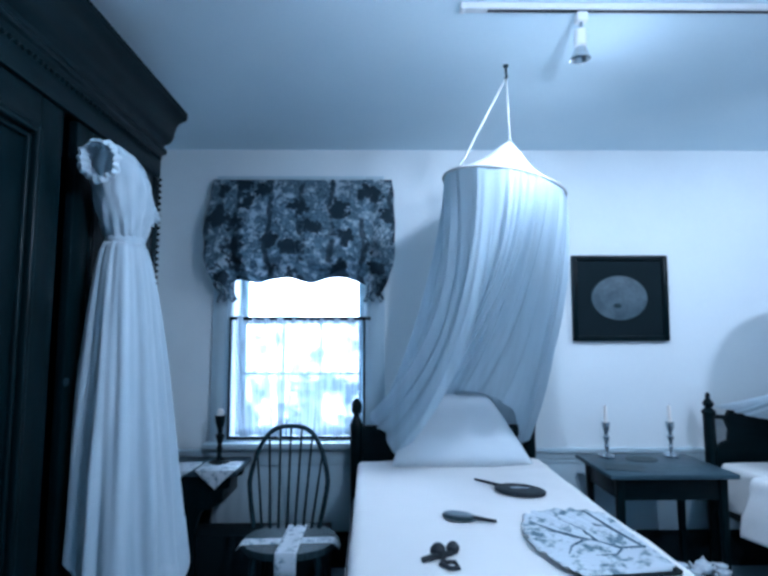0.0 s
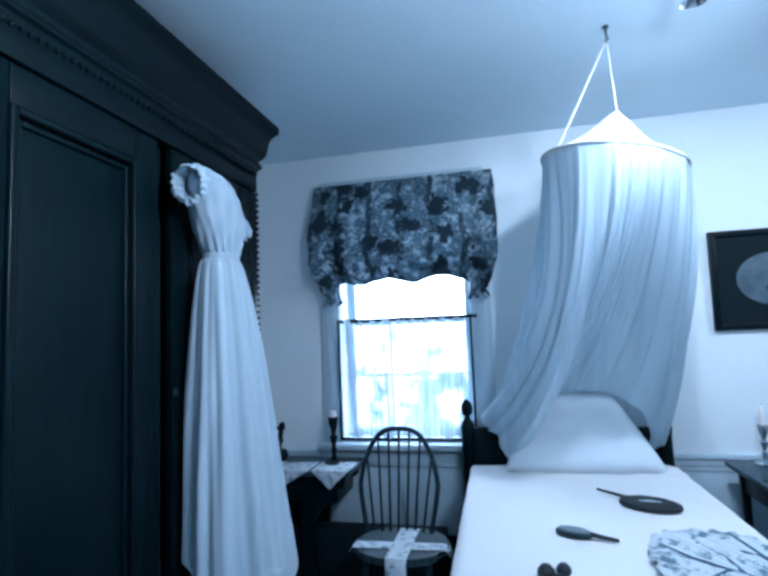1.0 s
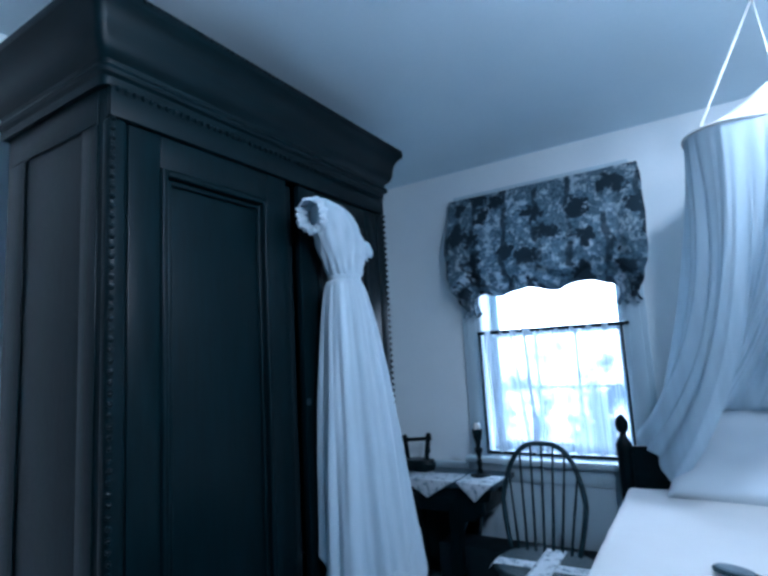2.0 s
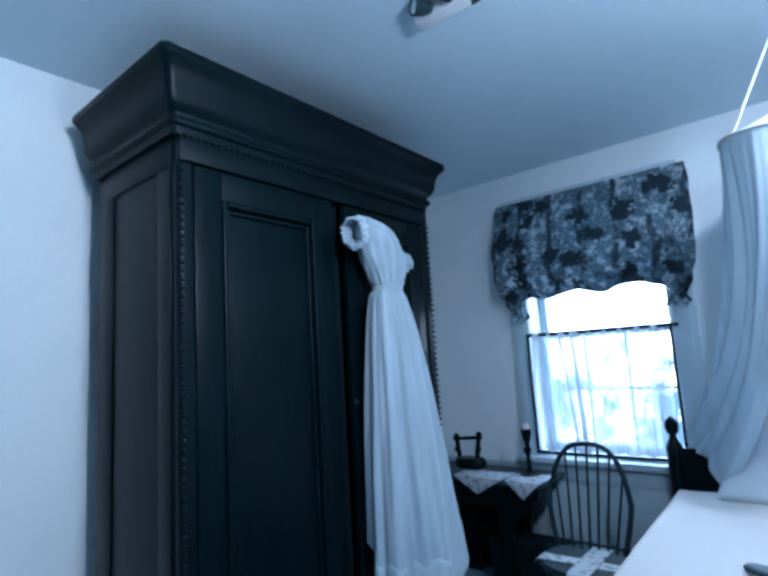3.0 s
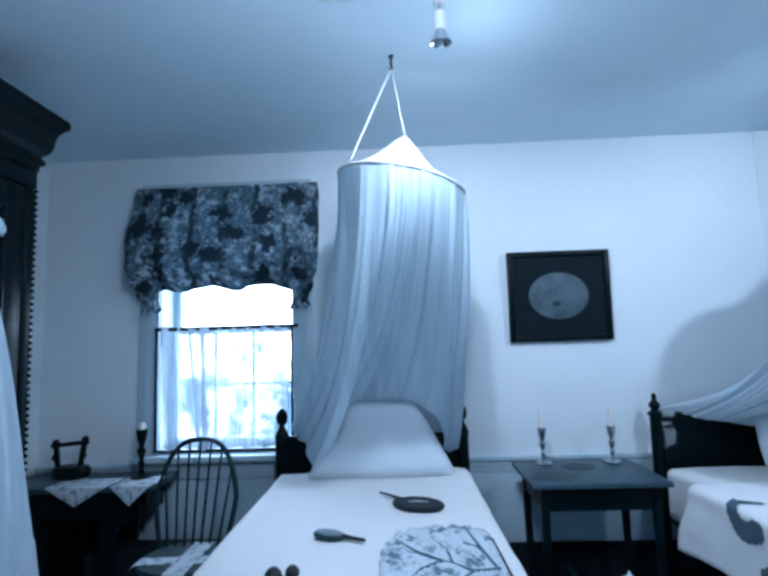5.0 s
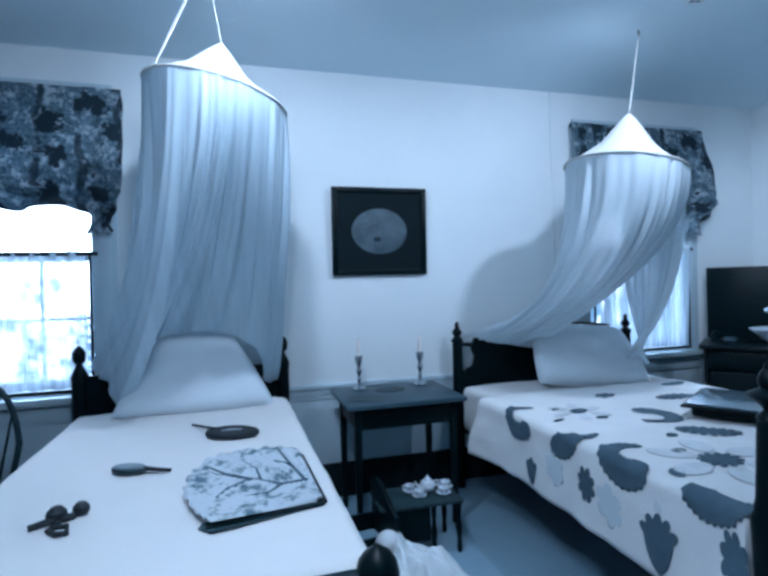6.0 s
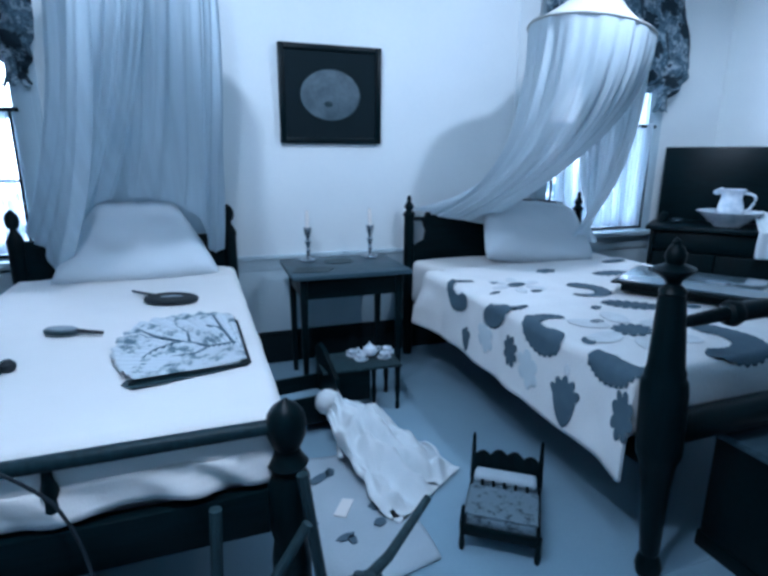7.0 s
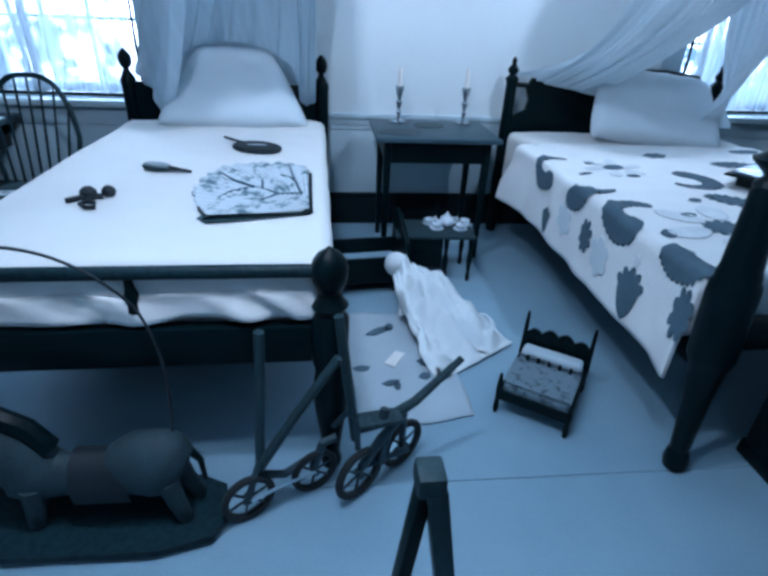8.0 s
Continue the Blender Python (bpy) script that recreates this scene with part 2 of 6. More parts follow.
DPRINT = blotch("dark_printed_cotton", (0.13, 0.18, 0.22), (0.03, 0.055, 0.075), 34, 0.45, 0.55)
PRINT = blotch("printed_cotton", (0.54, 0.59, 0.63), (0.14, 0.2, 0.26), 26, 0.46, 0.56)
TOILE, GARDEN, PAINT = toile(), garden(), picture_paint()
GLASS = bpy.data.materials.new("window_glass")
GLASS.use_nodes = True
_n = GLASS.node_tree.nodes
_t, _g, _m = _n.new("ShaderNodeBsdfTransparent"), _n.new("ShaderNodeBsdfGlossy"), _n.new("ShaderNodeMixShader")
_g.inputs["Roughness"].default_value = 0.02
_m.inputs[0].default_value = 0.06
GLASS.node_tree.links.new(_t.outputs[0], _m.inputs[1]), GLASS.node_tree.links.new(_g.outputs[0], _m.inputs[2])
GLASS.node_tree.links.new(_m.outputs[0], _n["Material Output"].inputs[0])


# ---- builders ----
ORIGIN = {}


def thing(name, label, category, base=(0, 0, 0), rz=0, group="", kind="", world=True):
    """An Empty at a thing's base. world: its parts are given in room coordinates, else in its own."""
    ob = new(name)
    ob.empty_display_size = 0.1
    ob.matrix_world = pose(*base, 0, 0, rz)
    ORIGIN[ob] = ob.matrix_world.inverted() if world else Matrix.Identity(4)
    return tagged(ob, label, category, group, kind)


def finish(name, bm, mat, angle=35):
    me = bpy.data.meshes.new(name)
    bm.normal_update()
    bm.to_mesh(me)
    bm.free()
    me.materials.append(mat)
    me.shade_smooth()
    me.set_sharp_from_angle(angle=radians(angle))
    return me


def part(name, bm, mat, parent, label="", angle=35):
    inv = ORIGIN[parent]
    bm.transform(inv)
    ob = new(name, finish(name, bm, mat, angle))
    ob.parent = parent
    ORIGIN[ob] = inv
    if label:
        tagged(ob, label)
    return ob


def solo(name, bm, mat, label, category, group="", kind="", base=None, angle=35):
    """A thing of one mesh, its origin at its base."""
    if base is None:
        xs = [v.co for v in bm.verts]
        base = (sum(v.x for v in xs) / len(xs), sum(v.y for v in xs) / len(xs), min(v.z for v in xs))
    bm.transform(Matrix.Translation(base).inverted())
    ob = new(name, finish(name, bm, mat, angle))
    ob.location = base
    return tagged(ob, label, category, group, kind)


def box(x0, y0, z0, x1, y1, z1, bevel=0.004, seg=2, m=None):
    bm = bmesh.new()
    bmesh.ops.create_cube(bm, size=1, matrix=Matrix.Translation(((x0 + x1) / 2, (y0 + y1) / 2, (z0 + z1) / 2)) @ Matrix.Diagonal((x1 - x0, y1 - y0, z1 - z0, 1)))
    if bevel:
        bmesh.ops.bevel(bm, geom=bm.edges[:], offset=bevel, segments=seg, affect="EDGES", profile=0.5)
    if m:
        bm.transform(m)
    return bm


def merge(*bms):
    """One bmesh out of several."""
    out = bms[0]
    for b in bms[1:]:
        me = bpy.data.meshes.new("tmp")
        b.to_mesh(me)
        b.free()
        out.from_mesh(me)
        bpy.data.meshes.remove(me)
    return out


def lathe(profile, seg=20, at=(0, 0, 0), m=None, sx=1.0, sy=1.0):
    """A turned form from (radius, height) pairs."""
    bm = bmesh.new()
    rings = []
    for r, z in profile:
        rings.append([bm.verts.new((r * sx * math.cos(2 * math.pi * k / seg), r * sy * math.sin(2 * math.pi * k / seg), z)) for k in range(seg)])
    for a, b in zip(rings, rings[1:]):
        for k in range(seg):
            bm.faces.new((a[k], a[(k + 1) % seg], b[(k + 1) % seg], b[k]))
    bm.faces.new(rings[0][::-1]), bm.faces.new(rings[-1])
    bm.transform(m if m else Matrix.Translation(at))
    return bm


def tube(points, r, seg=10, r2=None):
    """A round bar along points; r2: its radius at the end."""
    bm = bmesh.new()
    pts = [Vector(p) for p in points]
    rings = []
    up = Vector((0, 0, 1))
    for i, p in enumerate(pts):
        d = (pts[min(i + 1, len(pts) - 1)] - pts[max(i - 1, 0)]).normalized()
        a = d.cross(up if abs(d.z) < 0.95 else Vector((1, 0, 0))).normalized()
        b = a.cross(d)
        rad = r if r2 is None else r + (r2 - r) * i / (len(pts) - 1)
        rings.append([bm.verts.new(p + rad * (math.cos(2 * math.pi * k / seg) * a + math.sin(2 * math.pi * k / seg) * b)) for k in range(seg)])
    for a, b in zip(rings, rings[1:]):
        for k in range(seg):
            bm.faces.new((a[k], b[k], b[(k + 1) % seg], a[(k + 1) % seg]))
    bm.faces.new(rings[0]), bm.faces.new(rings[-1][::-1])
    return bm


def sheet(fn, nu, nv, closed=False):
    """A surface from fn(u, v), both 0 to 1."""
    bm = bmesh.new()
    cols = nu if closed else nu + 1
    g = [[bm.verts.new(fn(i / nu, j / nv)) for j in range(nv + 1)] for i in range(cols)]
    for i in range(nu):
        for j in range(nv):
            bm.faces.new((g[i][j], g[(i + 1) % cols][j], g[(i + 1) % cols][j + 1], g[i][j + 1]))
    return bm


def thicken(ob, t=0.004):
    s = ob.modifiers.new("thickness", "SOLIDIFY")
    s.thickness, s.offset = t, 0
    return ob


def prism(outline, z0, z1, m=None):
    """A flat form from an outline of (x, y), with a thickness."""
    bm = bmesh.new()
    lo = [bm.verts.new((x, y, z0)) for x, y in outline]
    hi = [bm.verts.new((x, y, z1)) for x, y in outline]
    bm.faces.new(lo[::-1]), bm.faces.new(hi)
    for k in range(len(lo)):
        bm.faces.new((lo[k], lo[(k + 1) % len(lo)], hi[(k + 1) % len(hi)], hi[k]))
    if m:
        bm.transform(m)
    return bm


def ring(R, r, m, seg=32, sub=8):
    bm = bmesh.new()
    g = [[bm.verts.new(((R + r * math.cos(2 * math.pi * j / sub)) * math.cos(2 * math.pi * i / seg), (R + r * math.cos(2 * math.pi * j / sub)) * math.sin(2 * math.pi * i / seg), r * math.sin(2 * math.pi * j / sub)))
          for j in range(sub)] for i in range(seg)]
    for i in range(seg):
        for j in range(sub):
            bm.faces.new((g[i][j], g[(i + 1) % seg][j], g[(i + 1) % seg][(j + 1) % sub], g[i][(j + 1) % sub]))
    bm.transform(m)
    return bm


def wob(x, y, z=0.0, s=1.0):
    return noise.noise(Vector((x * s, y * s, z * s)))


def bez(p0, p1, p2, n=12):
    p0, p1, p2 = Vector(p0), Vector(p1), Vector(p2)
    return [(1 - t) ** 2 * p0 + 2 * t * (1 - t) * p1 + t * t * p2 for t in (k / n for k in range(n + 1))]


# ---- the room ----
XW, XE, YS, YN, H = -1.30, 5.10, -3.0, 3.20, 2.655
WIN = [(-0.53, 0.31), (3.54, 4.38)]
ZS, ZT = 0.78, 2.36
floor = thing("floor", "pale painted cloth-covered floor with a seam", "floor", (1.9, 0.6, -0.1), kind="structure")
part("floor_slab", box(XW - 0.2, YS - 0.2, -0.12, XE + 0.2, YN + 0.25, -0.006, 0), FLOORM, floor)
part("floor_sheet", box(XW, 1.0065, -0.005, XE, YN, 0.0, 0.0012, 1), FLOORM, floor)
part("floor_sheet", box(XW, YS, -0.005, XE, 1.004, 0.0005, 0.0015, 1), FLOORM, floor)
solo("ceiling", box(XW - 0.2, YS - 0.2, H, XE + 0.2, YN + 0.25, H + 0.12, 0), CEIL, "plain pale blue plaster ceiling", "ceiling", kind="structure")
nb = [box(XW - 0.2, YN, 0, WIN[0][0], YN + 0.25, H, 0), box(WIN[0][1], YN, 0, WIN[1][0], YN + 0.25, H, 0), box(WIN[1][1], YN, 0, XE + 0.2, YN + 0.25, H, 0)]
for a, b in WIN:
    nb += [box(a, YN, 0, b, YN + 0.25, ZS, 0), box(a, YN, ZT, b, YN + 0.25, H, 0)]
solo("wall_north", merge(*nb), WALL, "white plaster wall with two windows", "wall", kind="structure")
solo("wall_west", box(XW - 0.2, YS, 0, XW, YN, H, 0), WALL, "plain white plaster wall behind the wardrobe", "wall", kind="structure")
solo("wall_east", box(XE, YS, 0, XE + 0.2, YN, H, 0), WALL, "plain white plaster wall", "wall", kind="structure")
# Out of view; its grey-blue is chosen to tint and weaken bounced light.
solo("wall_south", box(XW - 0.2, YS - 0.2, 0, XE + 0.2, YS, H, 0), TRIM, "unseen back wall, grey-blue to cool and dim the bounced light", "wall", kind="structure")


def moulding(x0, x1, y, steps):
    """A run along the north wall from (depth, z0, z1) steps."""
    return merge(*[box(x0, y - d, a, x1, y, b, 0.004, 2) for d, a, b in steps])


for a, b in ((XW, -0.70), (0.44, 3.37), (4.53, XE)):
    solo("trim", moulding(a, b, YN, [(0.03, 0.685, 0.712), (0.018, 0.645, 0.684), (0.012, 0.615, 0.644)]), TRIM, "grey-blue painted chair rail on the wall", "chair rail", kind="structure")
for a, b in ((-0.70, 0.44), (3.37, 4.53)):
    solo("trim", moulding(a, b, YN, [(0.018, 0.615, 0.71)]), TRIM, "painted rail below the window sill", "chair rail", kind="structure")
solo("baseboard", moulding(XW, XE, YN, [(0.018, 0, 0.19), (0.026, 0.191, 0.212)]), BASEB, "dark painted baseboard along the wall", "baseboard", kind="structure")
solo("baseboard", merge(box(XE - 0.018, YS, 0, XE, YN - 0.03, 0.21, 0.004), box(XW, YS, 0, XW + 0.018, YN - 0.03, 0.21, 0.004)), BASEB, "dark painted baseboard along the side walls", "baseboard", kind="structure")

for a, b in ((XW, -0.70), (-0.699, 0.44), (0.441, 3.37), (3.371, 4.53), (4.531, XE)):
    solo("trim", box(a, YN - 0.007, 0.213, b, YN - 0.001, 0.614, 0.002), TRIM, "grey-blue painted dado board below the chair rail", "dado", kind="structure")
solo("trim", box(3.232, YN - 0.012, 0.72, 3.25, YN - 0.001, H - 0.003, 0.004), WALL, "thin white painted strip running up the wall", "wall strip", kind="structure")


def window(name, a, b):
    """A sash window in the north wall with its casing, sill, glazing bars and panes."""
    w = thing(name, "white sash window with thin glazing bars, bright daylight behind", "window", ((a + b) / 2, YN, ZS), kind="structure")
    c = 0.13
    for x0, x1 in ((a - c, a - 0.005), (b + 0.005, b + c)):
        part("window_frame", merge(box(x0, YN - 0.022, ZS - 0.02, x1, YN - 0.001, ZT + 0.11, 0.005), box(x0 + 0.03, YN - 0.03, ZS - 0.02, x1 - 0.03, YN - 0.0225, ZT + 0.08, 0.003)), TRIM, w)
    part("window_frame", box(a - 0.004, YN - 0.022, ZT, b + 0.004, YN - 0.001, ZT + 0.11, 0.005), TRIM, w)
    part("window_sill", box(a - c - 0.03, YN - 0.07, ZS - 0.06, b + c + 0.03, YN + 0.10, ZS - 0.021, 0.008), TRIM, w)
    ym = YN + 0.13
    zm = 1.52
    for y, z0, z1, nm in ((ym, ZS, zm + 0.02, "lower_sash"), (ym + 0.045, zm - 0.02, ZT, "upper_sash")):
        s = part(nm, merge(box(a, y, z0, a + 0.045, y + 0.04, z1, 0.004), box(b - 0.045, y, z0, b, y + 0.04, z1, 0.004),
                           box(a + 0.0455, y, z0, b - 0.0455, y + 0.04, z0 + 0.05, 0.004), box(a + 0.0455, y, z1 - 0.04, b - 0.0455, y + 0.04, z1, 0.004)), TRIM, w)
        xs = [a + 0.045 + (b - a - 0.09) * k / 3 for k in range(4)]
        zc = (z0 + z1) / 2 + 0.01
        if nm == "upper_sash":
            part("pane", box(a + 0.046, y + 0.019, z0 + 0.051, b - 0.046, y + 0.022, z1 - 0.041, 0), GLASS, s).visible_shadow = False
            continue
        for x in xs[1:3]:
            part("glazing_bar", box(x - 0.009, y + 0.008, z0 + 0.05, x + 0.009, y + 0.034, z1 - 0.04, 0.003), TRIM, s)
        part("glazing_bar", box(a + 0.045, y + 0.01, zc - 0.009, b - 0.045, y + 0.032, zc + 0.009, 0.003), TRIM, s)
        for k in range(3):
            for q0, q1 in ((z0 + 0.05, zc - 0.01), (zc + 0.01, z1 - 0.04)):
                p = part("pane", box(xs[k] + 0.01, y + 0.019, q0, xs[k + 1] - 0.01, y + 0.022, q1, 0), GLASS, s)
                p.visible_shadow = False
    return w


window("window_1", *WIN[0])
window("window_2", *WIN[1])
back = solo("backdrop", box(-7, 7.0, -1.5, 12, 7.05, 7, 0), GARDEN, "sunlit garden foliage seen overexposed through the windows", "garden", kind="structure")


def balloon_shade(x0, x1, seed):
    """A gathered fabric shade pulled up over the top of a window."""
    t = thing("balloon_shade", "dark toile-printed balloon shade gathered over the window", "window shade", ((x0 + x1) / 2, 3.19, 1.70))
    zt, w = 2.43, x1 - x0

    def cloth(u, v):
        tail = max(0.0, 1 - min(u, 1 - u) / 0.13)
        zb = 1.775 - 0.085 * tail ** 1.3 + 0.018 * math.sin(u * 19 + seed)
        z = zt + (zb - zt) * v
        puff = 0.03 + 0.11 * math.sin(min(1, v * 1.08) * math.pi * 0.62) ** 1.5 - 0.09 * max(0, v - 0.86) / 0.14
        pull = 1 - 0.5 * math.exp(-((u - 0.13) / 0.03) ** 2) * v - 0.5 * math.exp(-((u - 0.87) / 0.03) ** 2) * v
        fold = 0.008 * v * math.sin(v * 16 + 4 * math.sin(u * 7 + seed)) + 0.034 * max(0, v - 0.66) / 0.34 * math.sin(v * 46 + 3.2 * abs(math.sin(u * 9.4 + seed)) + 2 * wob(u * 6, v * 3, seed))
        swell = 0.02 * math.sin(min(1, v / 0.85) * math.pi) - 0.85 * max(0, v - 0.72) ** 2
        x = x0 + w * u + (u - 0.5) * 2 * swell + 0.008 * wob(u * 9, v * 9, seed)
        y = 3.165 - puff * pull - fold - 0.012 * wob(u * 14, v * 5, seed + 3)
        return (x, min(y, 3.166), z)
    thicken(part("shade_cloth", sheet(cloth, 84, 72), TOILE, t), 0.006)
    part("headboard_batten", box(x0 + 0.005, 3.142, zt - 0.03, x1 - 0.005, 3.176, zt + 0.004, 0.004), TOILE, t)
    for s in (0.10, 0.90):
        def tail_cloth(u, v, s=s):
            z = 1.76 - 0.12 * v
            return (x0 + w * s + (u - 0.5) * (0.09 + 0.05 * v) * (1 - 0.3 * math.sin(v * 3)), 3.11 - 0.03 * math.sin(u * math.pi) + 0.012 * math.sin(u * 21), z - 0.012 * math.sin(u * 17))
        thicken(part("gathered_tail", sheet(tail_cloth, 18, 8), TOILE, t), 0.006)
    return t


balloon_shade(-0.67, 0.488, 0.3)
balloon_shade(3.375, 4.52, 2.1)


def cafe_curtain(a, b, seed, bunch):
    """A sheer half curtain on a thin rod across the lower sash."""
    t = thing("cafe_curtain", "sheer white half curtain hanging on a thin dark rod", "curtain", ((a + b) / 2, 3.14, 0.8))
    part("rod", merge(tube([(a - 0.02, 3.14, 1.53), (b + 0.03, 3.14, 1.53)], 0.012), lathe([(0.002, 0), (0.012, 0.006), (0.012, 0.016), (0.002, 0.024)], 10, m=pose(b + 0.03, 3.14, 1.53, 0, 90, 0))), DARKX, t, "thin dark curtain rod")
    part("bottom_rod", tube([(a - 0.02, 3.14, 0.79), (b + 0.02, 3.14, 0.79)], 0.01), DARKX, t, "thin dark curtain rod")
    for x in (a - 0.012, b + 0.012):
        part("side_bar", box(x - 0.007, 3.135, 0.80, x + 0.007, 3.147, 1.518, 0.002), DARK, t, "thin dark upright bar")

    def cloth(u, v):
        u2 = u + 0.05 * math.sin(u * 9 + seed) * v + bunch * 0.08 * math.sin(u * 6.28) * (0.4 + 0.6 * v)
        ph = u * 62 + 3 * math.sin(u * 5 + seed)
        amp = 0.02 + 0.016 * wob(u * 6, seed, 0.4) + sum(a * math.exp(-((u - c) / w) ** 2) for c, w, a in ((0.05, 0.03, 0.05), (0.21, 0.025, 0.07), (0.33, 0.035, 0.075), (0.68, 0.02, 0.04), (0.97, 0.02, 0.05)))
        return (a + 0.005 + (b - a - 0.01) * u2, 3.142 + amp * math.sin(ph) + 0.006 * wob(u * 20, v * 3, seed), 1.545 - v * 0.74)
    part("curtain_cloth", sheet(cloth, 260, 14), SHEERC, t)
    part("hem", sheet(lambda u, v: Vector(cloth(u, 0.95 + 0.05 * v)) + Vector((0, -0.002, 0)), 150, 2), SHEERC, t)
    return t


cafe_curtain(-0.52, 0.30, 0.5, 1)
cafe_curtain(3.55, 4.37, 1.7, 0.6)


# ---- wardrobe and dress ----
def wardrobe():
    w = thing("wardrobe", "tall dark wooden wardrobe with panelled doors and a moulded cornice", "wardrobe", (-0.87, 1.42, 0))
    fx, bx, y0, y1 = -0.585, -1.16, 0.725, 2.105
    part("body", merge(box(bx, y0, 0.46, fx, y0 + 0.03, 2.24, 0.003), box(bx, y1 - 0.03, 0.46, fx, y1, 2.24, 0.003), box(bx, y0 + 0.031, 0.46, bx + 0.02, y1 - 0.031, 2.24, 0),
                       box(bx + 0.021, y0 + 0.031, 2.2, fx - 0.002, y1 - 0.031, 2.238, 0)), DARK, w)
    for y in (y0 - 0.006, y1 + 0.001):
        part("side_panel", merge(*[box(bx + 0.03, y, a, fx - 0.03, y + 0.005, b, 0.002) for a, b in ((0.5, 0.62), (2.10, 2.2))],
                                 *[box(c, y, 0.621, d, y + 0.005, 2.099, 0.002) for c, d in ((bx + 0.03, bx + 0.13), (fx - 0.11, fx - 0.03))]), DARK, w)
    part("base", merge(box(bx - 0.01, y0 - 0.03, 0.07, fx + 0.045, y1 + 0.03, 0.44, 0.006), box(bx - 0.02, y0 - 0.045, 0.0, fx + 0.06, y1 + 0.045, 0.085, 0.01), box(bx - 0.015, y0 - 0.04, 0.441, fx + 0.055, y1 + 0.04, 0.459, 0.006)), DARKY, w)
    ym = (y0 + y1) / 2
    for a, b in ((y0 + 0.05, ym - 0.004), (ym + 0.004, y1 - 0.05)):
        d = part("drawer", box(fx + 0.046, a, 0.13, fx + 0.062, b, 0.40, 0.006), DARKY, w)
        part("knob", lathe([(0.008, 0), (0.008, 0.012), (0.018, 0.02), (0.016, 0.03), (0.003, 0.034)], 14, m=pose(fx + 0.062, (a + b) / 2, 0.265, 0, 90, 0)), DARK, d)
    prof = [(0.0, 2.2), (0.022, 2.2), (0.024, 2.225), (0.036, 2.232), (0.04, 2.242), (0.036, 2.252), (0.028, 2.258), (0.03, 2.272), (0.044, 2.285), (0.054, 2.3), (0.06, 2.32), (0.063, 2.345), (0.067, 2.368), (0.075, 2.39), (0.087, 2.408), (0.098, 2.42), (0.104, 2.426), (0.106, 2.44), (0.102, 2.456), (0.0, 2.458)]
    bm = bmesh.new()
    c = 0.026
    rings = []
    for o, z in prof:
        xa, xb, ya, yb = bx - o * 0.4, fx + o * 0.86, y0 - o * 0.86, y1 + o * 1.15
        round_ = [(xb - c + c * math.cos(t), ya + c + c * math.sin(t)) for t in (-math.pi / 2 + math.pi / 8 * k for k in range(5))]
        round_ += [(xb - c + c * math.cos(t), yb - c + c * math.sin(t)) for t in (math.pi / 8 * k for k in range(5))]
        rings.append([bm.verts.new((x, y, z)) for x, y in [(xa, ya)] + round_ + [(xa, yb)]])
    for a, b in zip(rings, rings[1:]):
        for k in range(len(a)):
            bm.faces.new((a[k], a[(k + 1) % len(a)], b[(k + 1) % len(a)], b[k]))
    bm.faces.new(rings[0][::-1]), bm.faces.new(rings[-1])
    part("cornice", bm, DARKY, w, "stepped cornice moulding", 25)
    part("frieze", box(fx - 0.01, y0 + 0.002, 2.115, fx + 0.02, y1 - 0.002, 2.199, 0.004), DARKY, w)
    part("corner_post", box(fx - 0.02, y0 - 0.002, 0.47, fx + 0.02, y0 + 0.055, 2.114, 0.016, 4), DARK, w)
    part("corner_post", box(fx - 0.02, y1 - 0.055, 0.47, fx + 0.02, y1 + 0.002, 2.114, 0.016, 4), DARK, w)
    yg = ym + 0.035
    part("door_divider", box(fx - 0.06, yg - 0.04, 0.47, fx - 0.035, yg + 0.04, 2.114, 0.004), BASEB, w, "dark gap board between the doors")
    for a, b, hinge in ((y0 + 0.058, yg - 0.036, 0), (yg + 0.036, y1 - 0.058, 1)):
        s, z0, z1, f = 0.1, 0.475, 2.11, fx + 0.012
        bmd = merge(box(fx - 0.015, a, z0, f, a + s, z1, 0.005), box(fx - 0.015, b - s, z0, f, b, z1, 0.005), box(fx - 0.015, a + s + 0.0005, z1 - s, f, b - s - 0.0005, z1, 0.005), box(fx - 0.015, a + s + 0.0005, z0, f, b - s - 0.0005, z0 + s * 1.2, 0.005))
        d = part("door", bmd, DARK, w)
        i0, i1, j0, j1 = a + s, b - s, z0 + s * 1.2, z1 - s
        part("panel_moulding", merge(box(fx - 0.013, i0, j0, fx + 0.02, i0 + 0.022, j1, 0.007, 3), box(fx - 0.013, i1 - 0.022, j0, fx + 0.02, i1, j1, 0.007, 3),
                                     box(fx - 0.013, i0 + 0.0225, j1 - 0.022, fx + 0.02, i1 - 0.0225, j1, 0.007, 3), box(fx - 0.013, i0 + 0.0225, j0, fx + 0.02, i1 - 0.0225, j0 + 0.022, 0.007, 3)), DARK, d)
